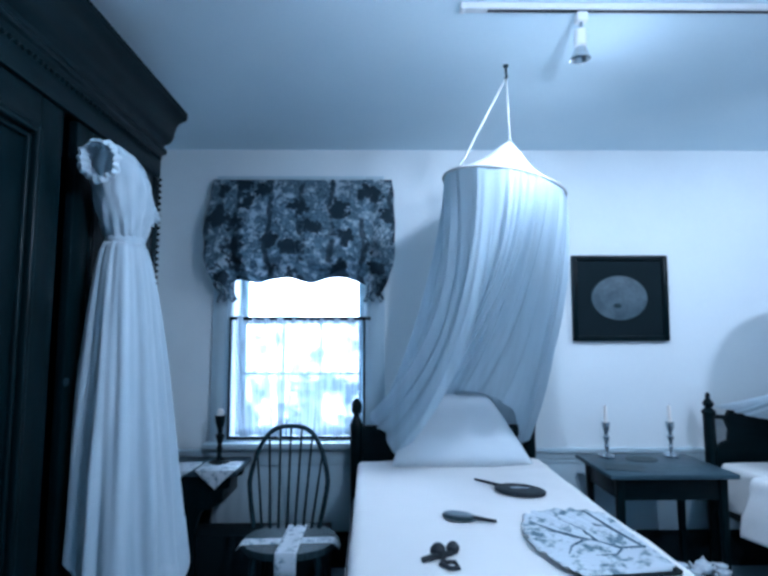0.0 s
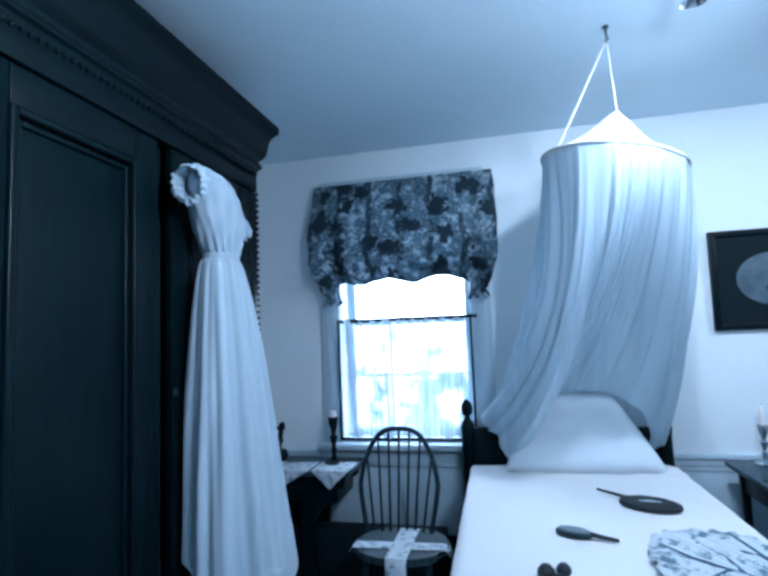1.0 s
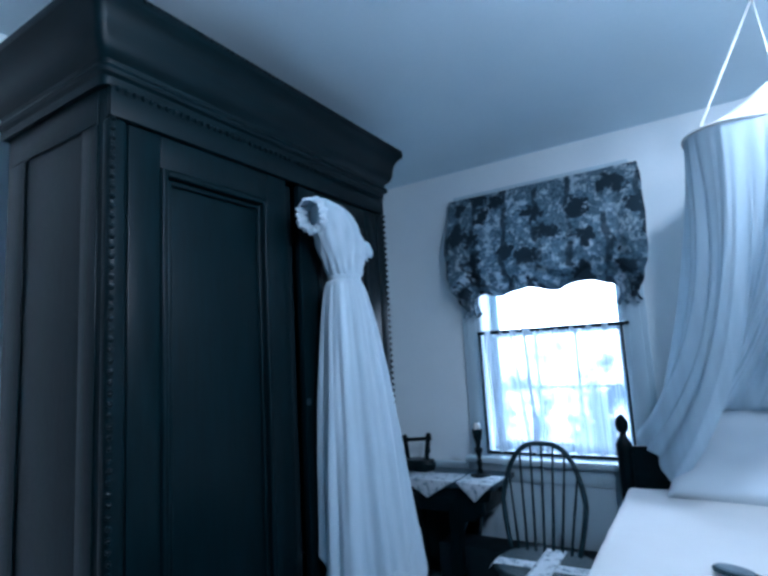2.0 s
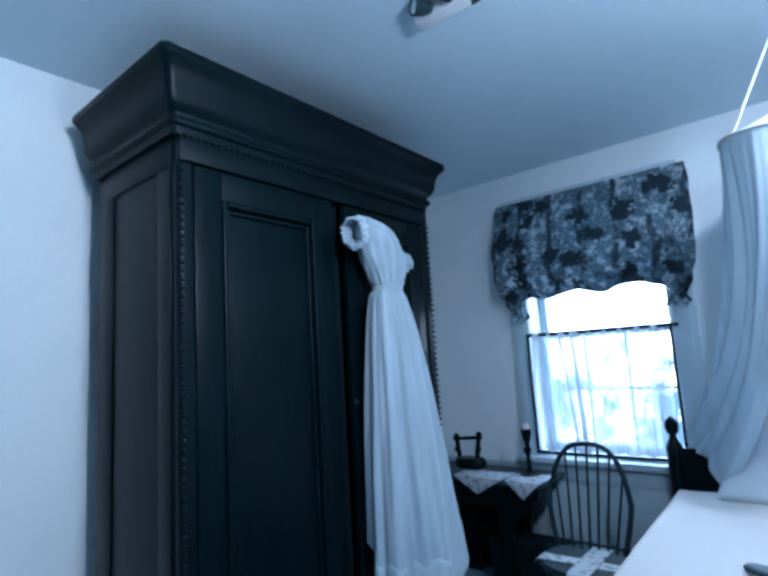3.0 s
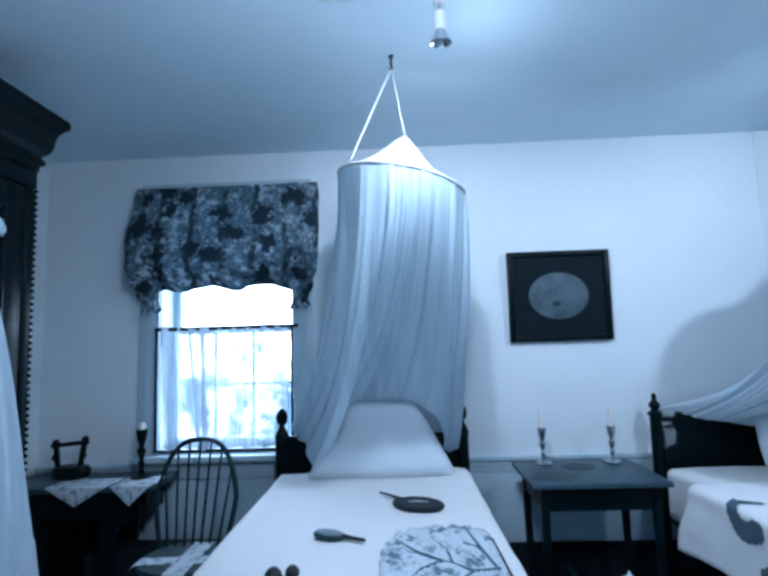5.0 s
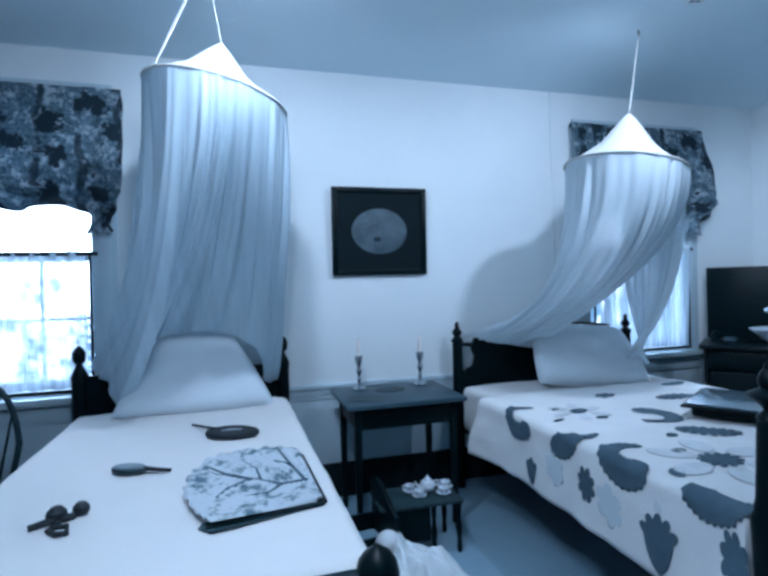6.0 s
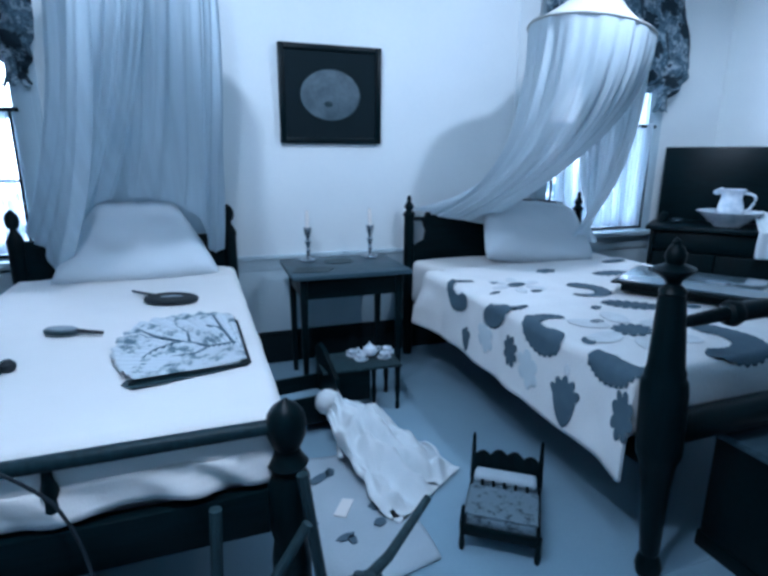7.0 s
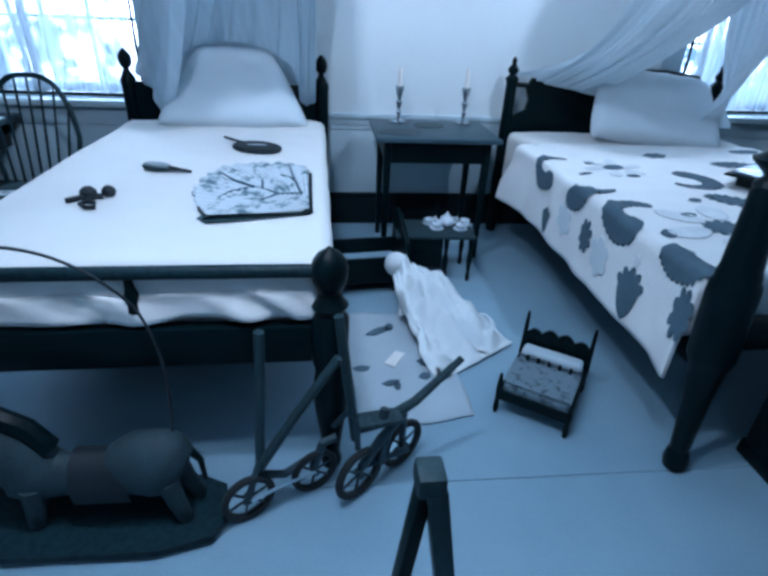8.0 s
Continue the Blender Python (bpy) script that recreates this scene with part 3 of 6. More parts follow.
        part("panel_bead", merge(box(fx - 0.012, i0 + 0.026, j0 + 0.026, fx + 0.006, i0 + 0.042, j1 - 0.026, 0.006, 3), box(fx - 0.012, i1 - 0.042, j0 + 0.026, fx + 0.006, i1 - 0.026, j1 - 0.026, 0.006, 3),
                                 box(fx - 0.012, i0 + 0.0425, j1 - 0.042, fx + 0.006, i1 - 0.0425, j1 - 0.026, 0.006, 3), box(fx - 0.012, i0 + 0.0425, j0 + 0.026, fx + 0.006, i1 - 0.0425, j0 + 0.042, 0.006, 3)), DARK, d)
        part("door_panel", box(fx - 0.02, i0 + 0.023, j0 + 0.023, fx - 0.006, i1 - 0.023, j1 - 0.023, 0.004), DARK, d)
    part("keyhole", lathe([(0.013, 0), (0.013, 0.004), (0.004, 0.006)], 12, m=pose(fx + 0.012, yg + 0.05, 1.27, 0, 90, 0)), IRON, w, "small dark metal keyhole plate")
    for y in (y0 + 0.008, y1 - 0.008):
        part("bead_moulding", merge(*[lathe([(0.001, -0.008), (0.007, -0.005), (0.009, 0), (0.007, 0.005), (0.001, 0.008)], 7, at=(fx + 0.021, y, 0.5 + 0.0272 * k)) for k in range(60)]), DARK, w, "row of small turned beads")
    part("bead_moulding", merge(*[lathe([(0.001, -0.008), (0.007, -0.005), (0.009, 0), (0.007, 0.005), (0.001, 0.008)], 7, m=pose(fx + 0.022, y0 + 0.02 + 0.0255 * k, 2.195, 90, 0, 0)) for k in range(53)]), DARK, w, "row of small turned beads")
    part("bead_moulding", merge(*[lathe([(0.001, -0.006), (0.005, -0.004), (0.0065, 0), (0.005, 0.004), (0.001, 0.006)], 6, m=pose(fx + 0.0915, y0 - 0.07 + 0.021 * k, 2.446, 90, 0, 0)) for k in range(74)]), DARK, w, "row of tiny beads along the cornice lip")
    return w


wardrobe()


def gown():
    g = thing("long_dress", "long white muslin dress with puff sleeves hung on the wardrobe door", "dress", (-0.45, 1.62, 0.5))
    rnd = random.Random(4)
    ph = [rnd.uniform(0, 6.28) for _ in range(6)]

    def skirt(u, v):
        a = u * 2 * math.pi
        ease = v ** 0.62
        cx, cy = -0.468 + 0.03 * v, 1.618 + 0.055 * v
        rx, ry = 0.06 + 0.112 * ease, 0.07 + 0.146 * ease
        plt = (0.2 + 0.8 * v) * (0.012 * math.sin(11 * a + ph[0] + 2 * wob(math.cos(a), math.sin(a), v * 1.5)) + 0.005 * math.sin(23 * a + ph[1] + 2 * v) + 0.011 * math.sin(6 * a + ph[2] + v))
        plt += 0.022 * v * wob(math.cos(a) * 3, math.sin(a) * 3, v * 2 + 5)
        x = max(cx + (rx + plt * 0.9) * math.cos(a), -0.556 + 0.008 * math.sin(9 * a))
        if v > 0.85:
            x = max(x, -0.51)
        zb = 0.53 + 0.10 * (math.sin(a) > 0.2) * min(1, (math.sin(a) - 0.2) * 3) + 0.012 * math.sin(13 * a)
        return (x, cy + (ry + plt) * math.sin(a), 1.725 + (zb - 1.725) * v)
    thicken(part("skirt", sheet(skirt, 180, 44, True), DRESSM, g, angle=80), 0.003)

    def hem(u, v):
        p = Vector(skirt(u, 0.88 + 0.12 * v))
        q = Vector((-0.44, 1.67, p.z))
        return p + (p - q).normalized() * 0.004
    thicken(part("hem_band", sheet(hem, 180, 6, True), DRESSM, g, "deep turned-up hem", 80), 0.002)

    def bodice(u, v):
        a = u * 2 * math.pi
        rx = 0.052 + 0.044 * math.sin(v * 2.2) - 0.012 * v
        ry = 0.062 + 0.066 * math.sin(v * 1.9) - 0.012 * v * v
        z = 1.73 + v * (0.238 - 0.062 * math.sin(a))
        f = 0.0018 * math.sin(16 * a + v * 3) * (1 - v * 0.6) + 0.012 * wob(math.cos(a) * 4, math.sin(a) * 4, v * 5)
        return (max(-0.468 + (rx + f) * math.cos(a), -0.556), 1.624 - 0.045 * v + (ry + f) * math.sin(a), z)
    thicken(part("bodice", sheet(bodice, 64, 16, True), DRESSM, g), 0.003)
    part("yoke", lathe([(0.128, 0), (0.116, 0.018), (0.08, 0.03), (0.05, 0.032)], 30, m=pose(-0.468, 1.578, 1.962, -27, 0, 0), sx=0.62, sy=0.86), DRESSM, g)
    part("waistband", lathe([(0.098, -0.018), (0.103, -0.01), (0.103, 0.01), (0.098, 0.018)], 40, m=pose(-0.468, 1.622, 1.73, 0, 0, 0), sx=0.6, sy=0.7), DRESSM, g, "narrow gathered waistband")

    def sleeve(at, way, r, length, s):
        """A short gathered sleeve, open at its end, from the shoulder outwards."""
        ax = Vector(way).normalized()
        e1 = ax.cross(Vector((0, 0, 1))).normalized()
        e2 = e1.cross(ax)

        def f(u, v):
            a = u * 2 * math.pi
            k = r * (0.7 + 0.45 * math.sin(v * 2.3) - 0.12 * max(0, v - 0.8) / 0.2) * (1 + 0.04 * math.sin(13 * a + 2 * v) + 0.2 * wob(math.cos(a) * 3, math.sin(a) * 3, v * 2 + s))
            p = Vector(at) + ax * (length * v + 0.008 * math.sin(17 * a)) + e1 * k * math.cos(a) + e2 * k * 1.15 * math.sin(a)
            return (max(p.x, -0.556), p.y, p.z)
        return sheet(f, 72, 14, True)
    thicken(part("sleeve", sleeve((-0.475, 1.475, 1.965), (0.2, -0.95, -0.15), 0.05, 0.07, 0.0), DRESSM, g, "short gathered sleeve, open at the end", 80), 0.002)
    thicken(part("sleeve", sleeve((-0.47, 1.69, 1.87), (0.2, 0.65, -0.65), 0.05, 0.065, 3.0), DRESSM, g, "short gathered sleeve, open at the end", 80), 0.002)
    return g


gown()

# ---- writing desk in the corner, and the things on it ----
desk = thing("writing_desk", "dark wooden desk with shaped legs under the window", "desk", (-0.85, 2.98, 0))
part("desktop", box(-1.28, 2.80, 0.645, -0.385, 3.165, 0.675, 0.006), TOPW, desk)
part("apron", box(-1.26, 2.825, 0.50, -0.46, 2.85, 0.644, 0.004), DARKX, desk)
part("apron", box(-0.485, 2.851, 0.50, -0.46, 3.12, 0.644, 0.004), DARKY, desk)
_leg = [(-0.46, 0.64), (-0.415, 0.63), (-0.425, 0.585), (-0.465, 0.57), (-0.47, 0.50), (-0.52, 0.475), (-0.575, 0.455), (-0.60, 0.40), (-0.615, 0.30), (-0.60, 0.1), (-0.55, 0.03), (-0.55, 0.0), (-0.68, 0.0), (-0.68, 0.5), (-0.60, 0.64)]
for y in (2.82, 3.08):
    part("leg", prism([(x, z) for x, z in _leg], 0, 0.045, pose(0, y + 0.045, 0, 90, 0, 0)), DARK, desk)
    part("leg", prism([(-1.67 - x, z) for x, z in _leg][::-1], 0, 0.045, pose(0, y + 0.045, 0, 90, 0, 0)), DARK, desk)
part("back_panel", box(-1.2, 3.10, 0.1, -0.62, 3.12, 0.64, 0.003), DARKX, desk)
solo("storage_box", box(-0.78, 2.86, 0.0, 0.12, 3.07, 0.31, 0.006), BASEB, "low black box on the floor under the window", "box")


def triangle_cloth(x, y, w, name_label):
    def f(u, v):
        if v < 0.5:
            t = v * 2
            return (x + (u - 0.5) * w, y + 0.1 + (2.797 - y - 0.1) * t, 0.6795 + 0.002 * math.sin(u * 9 + t * 5))
        t = v * 2 - 1
        return (x + (u - 0.5) * w * (1 - t), 2.796 - 0.006 * math.sin(t * 3), 0.679 - 0.1 * t)
    return thicken(solo("table_cloth", sheet(f, 16, 24), PRINT, name_label, "cloth"), 0.003)


triangle_cloth(-0.80, 2.885, 0.34, "white printed cloth with its corner hanging over the desk")
triangle_cloth(-0.50, 2.90, 0.22, "small white printed cloth lying on the desk")
iron = thing("lap_box", "dark wooden basket with an upright square handle on the desk", "basket", (-0.95, 2.98, 0.676))
part("body", lathe([(0.07, 0), (0.105, 0.015), (0.115, 0.05), (0.1, 0.075), (0.085, 0.078)], 24, at=(-0.95, 2.99, 0.677), sx=1.0, sy=0.62), DARK, iron)
part("handle", merge(tube([(-1.03, 2.99, 0.74), (-1.045, 2.99, 0.87)], 0.016), tube([(-0.90, 2.99, 0.74), (-0.875, 2.99, 0.89)], 0.016), tube([(-1.07, 2.99, 0.868), (-0.855, 2.99, 0.886)], 0.013), *[lathe([(0.002, -0.022), (0.016, -0.014), (0.021, 0), (0.016, 0.014), (0.002, 0.022)], 12, at=p) for p in ((-1.047, 2.99, 0.885), (-0.872, 2.99, 0.902), (-1.047, 2.99, 0.80), (-0.885, 2.99, 0.81))]), DARK, iron)


def candlestick(x, y, z, h, metal, candle, cr, group, fat=1.0):
    c = thing("candlestick", "slender metal candlestick with a pale candle on the table" if candle > 0.05 else "dark turned candlestick with a candle stub on the desk", "candlestick", (x, y, z), group=group, world=False)
    k = h / 0.2
    part("stem", lathe([(0.045, 0), (0.047, 0.006), (0.035, 0.014), (0.014, 0.022), (0.009, 0.04 * k), (0.014, 0.06 * k), (0.008, 0.075 * k), (0.017, 0.105 * k), (0.02, 0.115 * k), (0.01, 0.125 * k), (0.012, 0.14 * k), (0.02, 0.165 * k), (0.023, 0.185 * k), (0.024, 0.2 * k), (0.012, 0.2 * k), (0.011, 0.19 * k)], 18, sx=fat, sy=fat), metal, c)
    part("candle", lathe([(cr, h - 0.012), (cr, h + candle * 0.6), (cr * 0.8, h + candle), (cr * 0.3, h + candle + 0.003)], 12), WAX, c, "pale wax candle")
    part("wick", tube([(0, 0, h + candle), (0.001, 0, h + candle + 0.01)], 0.0012, 5), BLACK, c)
    return c


candlestick(-0.536, 2.99, 0.677, 0.275, DARK, 0.035, 0.021, "", 1.35)

# ---- windsor chair ----
def windsor():
    c = thing("windsor_chair", "dark hoop-back windsor chair with a printed cloth on its seat", "chair", (-0.04, 2.42, 0))
    so = []
    for k in range(36):
        a = 2 * math.pi * k / 36
        so.append((-0.02 + (0.225 + 0.012 * math.cos(2 * a)) * math.cos(a), 2.43 + (0.2 + 0.02 * math.sin(a)) * math.sin(a)))
    seat = prism(so, 0.42, 0.452)
    bmesh.ops.bevel(seat, geom=[e for e in seat.edges if abs(e.verts[0].co.z - e.verts[1].co.z) < 1e-4], offset=0.011, segments=2, affect="EDGES")
    part("seat", seat, MID, c)
    hoop = []
    for k in range(33):
        a = math.pi * k / 32
        c_ = -math.cos(a)
        hz = 0.45 + 0.49 * math.sin(a) ** 0.85
        taper = 0.76 + 0.24 * min(1.0, (hz - 0.45) / 0.22)
        hx = -0.0625 + 0.215 * math.copysign(abs(c_) ** 0.72, c_) * taper
        hoop.append((hx, 2.575 + 0.10 * (hz - 0.45) / 0.49, hz))
    part("hoop", tube(hoop, 0.0125, 10), CHAIRW, c)
    for k in range(7):
        t = (k - 3) / 3.6
        xt, xb = -0.0625 + 0.205 * t, -0.0625 + 0.15 * t
        zt = 0.45 + 0.49 * (1 - abs(t * 0.953) ** 2.78) ** 0.425 - 0.006
        part("spindle", tube([(xb, 2.575, 0.447), (xb + (xt - xb) * 0.4, 2.575 + 0.04 * (zt - 0.45) / 0.49, 0.45 + (zt - 0.45) * 0.4), (xt, 2.575 + 0.10 * (zt - 0.45) / 0.49, zt)], 0.0075, 8, 0.0055), CHAIRW, c)
    for sx in (-1, 1):
        for sy in (-1, 1):
            part("leg", tube([(-0.02 + sx * 0.14, 2.43 + sy * 0.11, 0.425), (-0.02 + sx * 0.165, 2.43 + sy * 0.135, 0.25), (-0.02 + sx * 0.195, 2.43 + sy * 0.165, 0)], 0.018, 10, 0.012), CHAIRW, c)
    part("stretcher", tube([(-0.175, 2.43, 0.2), (0.135, 2.43, 0.2)], 0.011), CHAIRW, c)
    for sx in (-1, 1):
        part("stretcher", tube([(-0.02 + sx * 0.168, 2.29, 0.2), (-0.02 + sx * 0.168, 2.57, 0.2)], 0.011), CHAIRW, c)
    return c


windsor()


def seat_cloth():
    def fx(u, v):
        x = -0.255 + 0.475 * u
        d = max(0, abs(x + 0.02) - 0.215)
        return (x, 2.345 + 0.075 * v + 0.02 * u, 0.4565 - d * 1.2)

    def fy(u, v):
        y = 2.19 + 0.4 * v
        d = max(0, 2.238 - y)
        return (-0.055 + 0.095 * u, max(y, 2.226), 0.4605 - d * 2.2)
    return thicken(solo("seat_cloth", merge(sheet(fx, 24, 6), sheet(fy, 6, 24)), PRINT, "pale printed cloth laid crosswise over the chair seat", "cloth"), 0.003)


seat_cloth()


# ---- the white bed ----
def white_bed():
    b = thing("single_bed", "dark wooden bed with turned posts and a round foot rail", "bed", (0.829, 1.088, 0), 1.04, world=False)
    for x in (-0.525, 0.525):
        part("foot_post", lathe([(0.02, 0), (0.03, 0.012), (0.034, 0.035), (0.026, 0.06), (0.028, 0.08), (0.036, 0.15), (0.048, 0.24), (0.05, 0.32), (0.042, 0.38), (0.05, 0.41), (0.052, 0.55), (0.04, 0.57), (0.05, 0.59), (0.034, 0.612), (0.03, 0.63), (0.036, 0.64), (0.046, 0.665), (0.049, 0.695), (0.043, 0.72), (0.03, 0.738), (0.012, 0.75), (0.003, 0.758)], 24, at=(x, 0, 0)), DARK, b, "turned foot post with a ball top")
        part("head_post", lathe([(0.03, 0), (0.034, 0.03), (0.03, 0.1), (0.038, 0.3), (0.038, 0.84), (0.043, 0.88), (0.03, 0.91), (0.018, 0.93), (0.016, 0.945), (0.028, 0.955), (0.034, 0.975), (0.034, 1.0), (0.026, 1.02), (0.012, 1.035), (0.003, 1.042)], 20, at=(x, 1.975, 0)), DARK, b, "turned head post with an acorn finial")
        part("side_rail", box(x - 0.02, 0.05, 0.36, x + 0.02, 1.93, 0.47, 0.005), DARKY, b)
    part("headboard", box(-0.49, 1.96, 0.42, 0.49, 1.99, 0.88, 0.008), DARKX, b)
    part("foot_rail", tube([(-0.49, 0, 0.69), (0, 0, 0.691), (0.49, 0, 0.69)], 0.0185, 14), CHAIRW, b, "round foot rail")
    part("foot_board", box(-0.475, -0.02, 0.418, 0.475, 0.02, 0.535, 0.005), DARKX, b)
    part("spindle", lathe([(0.011, 0.535), (0.016, 0.545), (0.012, 0.56), (0.019, 0.585), (0.013, 0.605), (0.019, 0.625), (0.012, 0.65), (0.01, 0.68)], 12, at=(0.03, 0, 0)), DARK, b)
    # Added board out of view, keeps light from leaking through to the floor.
    part("light_stop_board", box(-0.504, 0.03, 0.421, 0.504, 1.95, 0.44, 0.002), DARKX, b)
    part("slats", merge(*[box(-0.5, 0.12 + 0.22 * k, 0.40, 0.5, 0.2 + 0.22 * k, 0.42, 0) for k in range(8)]), DARKX, b)
    return b


white_bed()


def draped(x0, x1, y0, y1, zt, r, dx0, dx1, dy0, dy1, nx, ny, wave, seed, fold=0.014):
    """A cover over a bed: flat on top, rounded at the rim, hanging by the given drops."""
    def axis(a, lo, hi, d0, d1):
        e = lo - a if a < lo else a - hi if a > hi else 0
        s = -1 if a < lo else 1
        q = r * math.pi / 2
        if e <= 0:
            return a, 0.0
        base = lo if s < 0 else hi
        if e < q:
            return base + s * r * math.sin(e / r), r * (1 - math.cos(e / r))
        return base + s * r, r + e - q

    def f(u, v):
        ax = x0 - dx0 + (x1 - x0 + dx0 + dx1) * u
        ay = y0 - dy0 + (y1 - y0 + dy0 + dy1) * v
        x, zx = axis(ax, x0, x1, dx0, dx1)
        y, zy = axis(ay, y0, y1, dy0, dy1)
        drop = max(zx, zy)
        n = wave * (wob(ax * 3.1, ay * 2.7, seed) + 0.4 * wob(ax * 9, ay * 9, seed + 2))
        side = min(1, drop / 0.12)
        out = side * (fold * math.sin((ay if zx > zy else ax) * 21 + seed) + 0.01 * wob(ax * 8, ay * 8, seed + 7))
        sgx = -1 if ax < x0 else 1
        sgy = -1 if ay < y0 else 1
        return (x + (sgx * out if zx > zy else 0), y + (sgy * out if zy >= zx and zy > 0 else 0), zt - drop + n * (1 - side))
    return sheet(f, nx, ny)


_m = pose(0.829, 1.088, 0, 0, 0, 1.04)
bm = box(-0.49, 0.06, 0.471, 0.49, 1.9, 0.672, 0.03, 3)
bm.transform(_m)
solo("mattress", bm, SHEET, "thick white mattress on the dark wooden bed", "mattress")
bm = draped(-0.475, 0.5, 0.055, 1.80, 0.706, 0.035, 0.16, 0.17, 0.17, 0.03, 110, 130, 0.007, 1.0, 0.005)
for v in bm.verts:
    if v.co.y < 0.05:
        low = max(0.0, 0.68 - v.co.z)
        v.co.y -= 0.2 * low
        v.co.y += 0.009 * math.sin(v.co.x * 26 + v.co.z * 40 + 3 * wob(v.co.x * 3, v.co.z * 4, 2)) * min(1, low * 12)
        v.co.y -= 0.011 * math.sin((v.co.x + 1.3 * v.co.z) * 44 + 6 * wob(v.co.x * 5, v.co.z * 5, 6.0)) * math.exp(-((v.co.x - 0.32) / 0.16) ** 2) * min(1, low * 12)
        v.co.z += 0.012 * wob(v.co.x * 5, 0.3, 1.7) * min(1, low * 9)
for v in bm.verts:
    if v.co.y > 1.5:
        v.co.z += 0.022 * math.exp(-((v.co.y - 1.74) / 0.05) ** 2 - ((v.co.x - 0.43) / 0.09) ** 2) + 0.012 * math.exp(-((v.co.y - 1.62 - 0.2 * (v.co.x - 0.4)) / 0.025) ** 2 - ((v.co.x - 0.45) / 0.12) ** 2)
bm.transform(_m)
bm.verts.ensure_lookup_table()
hem = [[bm.verts[i * 131 + j].co + Vector((0, -0.0045, -0.002)) for j in range(6)] for i in range(111)]
spread = thicken(solo("bedspread", bm, SHEET, "smooth white cotton bedspread tucked over the bed", "bedspread", angle=60), 0.005)
ORIGIN[spread] = spread.matrix_basis.inverted()
thicken(part("hem", sheet(lambda u, v: hem[round(u * 110)][round(v * 5)], 110, 5), SHEET, spread, "stitched hem along the foot", 60), 0.003)


def pillow(w, h, d, seed, flare=0.0):
    """A stuffed pillow standing in x and z, its middle at the origin."""
    def f(sg):
        def g(u, v):
            a, b = u * 2 - 1, v * 2 - 1
            e = max(0.0, (1 - a ** 6) * (1 - b ** 6)) ** 0.5
            pinch = 1 - 0.05 * (abs(a * b)) ** 3
            return (a * w / 2 * pinch * (1 - flare * b), sg * d / 2 * e + 0.008 * wob(a * 3, b * 3, seed) * e, b * h / 2 * pinch + 0.006 * wob(a * 4, b, seed))
        return g
    bm = merge(sheet(f(-1), 30, 22), sheet(f(1), 30, 22))
    bmesh.ops.remove_doubles(bm, verts=bm.verts[:], dist=0.001)
    bmesh.ops.recalc_face_normals(bm, faces=bm.faces[:])
    return bm


bm = pillow(0.60, 0.44, 0.14, 1.0, 0.36)
bm.transform(pose(0.86, 2.87, 0.885, -33, 0, 1))
solo("pillow", bm, PILLOW, "plump white pillow leaning on the headboard under the net", "pillow", angle=70)

# ---- net canopies ----
def net(name_label, rim_c, rim_r, tilt, panels, apex, hook, strap, seed, cloths=(None, None)):
    t = thing("bed_canopy", name_label, "bed canopy", (rim_c[0], rim_c[1], 0.8))
    cx, cy, cz = rim_c

    def rim(a):
        return Vector((cx + rim_r * math.cos(a), cy + rim_r * math.sin(a), cz + tilt * math.cos(a)))
    part("hoop", tube([rim(2 * math.pi * k / 48) for k in range(49)], 0.007, 8), CONE, t, "white-bound hoop")

    def cone(u, v):
        p, q = rim(u * 2 * math.pi), Vector(apex)
        s = v
        c = p.lerp(q, s)
        sag = 1 - 0.22 * math.sin(s * math.pi)
        c.x, c.y = q.x + (c.x - q.x) * sag, q.y + (c.y - q.y) * sag
        c.z -= 0.004 * math.sin(u * 2 * math.pi * 14) * (1 - s)
        return c
    part("cone_top", sheet(cone, 56, 14, True), CONE, t, "opaque white cotton cone top")
    for (a0, a1, foot, nu, pleats), cloth in zip(panels, cloths):
        def fall(u, v, a0=a0, a1=a1, foot=foot, pleats=pleats):
            a = a0 + (a1 - a0) * u
            p = rim(a)
            q = Vector(foot(u))
            e = v ** (foot(None)[0] + (foot(None)[1] - foot(None)[0]) * u)
            x, y = p.x + (q.x - p.x) * e, p.y + (q.y - p.y) * e
            z = p.z + (q.z - p.z) * v
            amp = (0.003 + 0.024 * math.sin(min(1, v * 1.2) * math.pi * 0.6) * (1 - 0.4 * v * v)) * (0.35 + 1.1 * abs(wob(u * 7, v * 0.8, seed)))
            lean = 2.5 * wob(u * 5, v * 1.1, seed + 4) + 3 * math.sin(u * 6 + seed)
            w = amp * (math.sin(u * pleats + lean) + 0.55 * math.sin(u * pleats * 2.37 + lean * 1.7 + v * 2))
            w += 0.05 * v * wob(u * 4, v * 1.5, seed) + 0.015 * v * wob(u * 13, v * 2, seed)
            return (x + w * math.cos(a), y + w * math.sin(a), z)
        part("net_panel", sheet(fall, nu, 46), cloth or NET, t, "sheer gathered net")
    part("cord", tube([apex, hook], 0.0035, 7), CONE, t, "thin white cord")
    if strap is not None:
        part("cord", tube(bez(hook, ((hook[0] + strap[0]) / 2 - 0.01, (hook[1] + strap[1]) / 2, (hook[2] + strap[2]) / 2 - 0.02), strap), 0.0045, 7), CONE, t, "thin white cord")
    return t


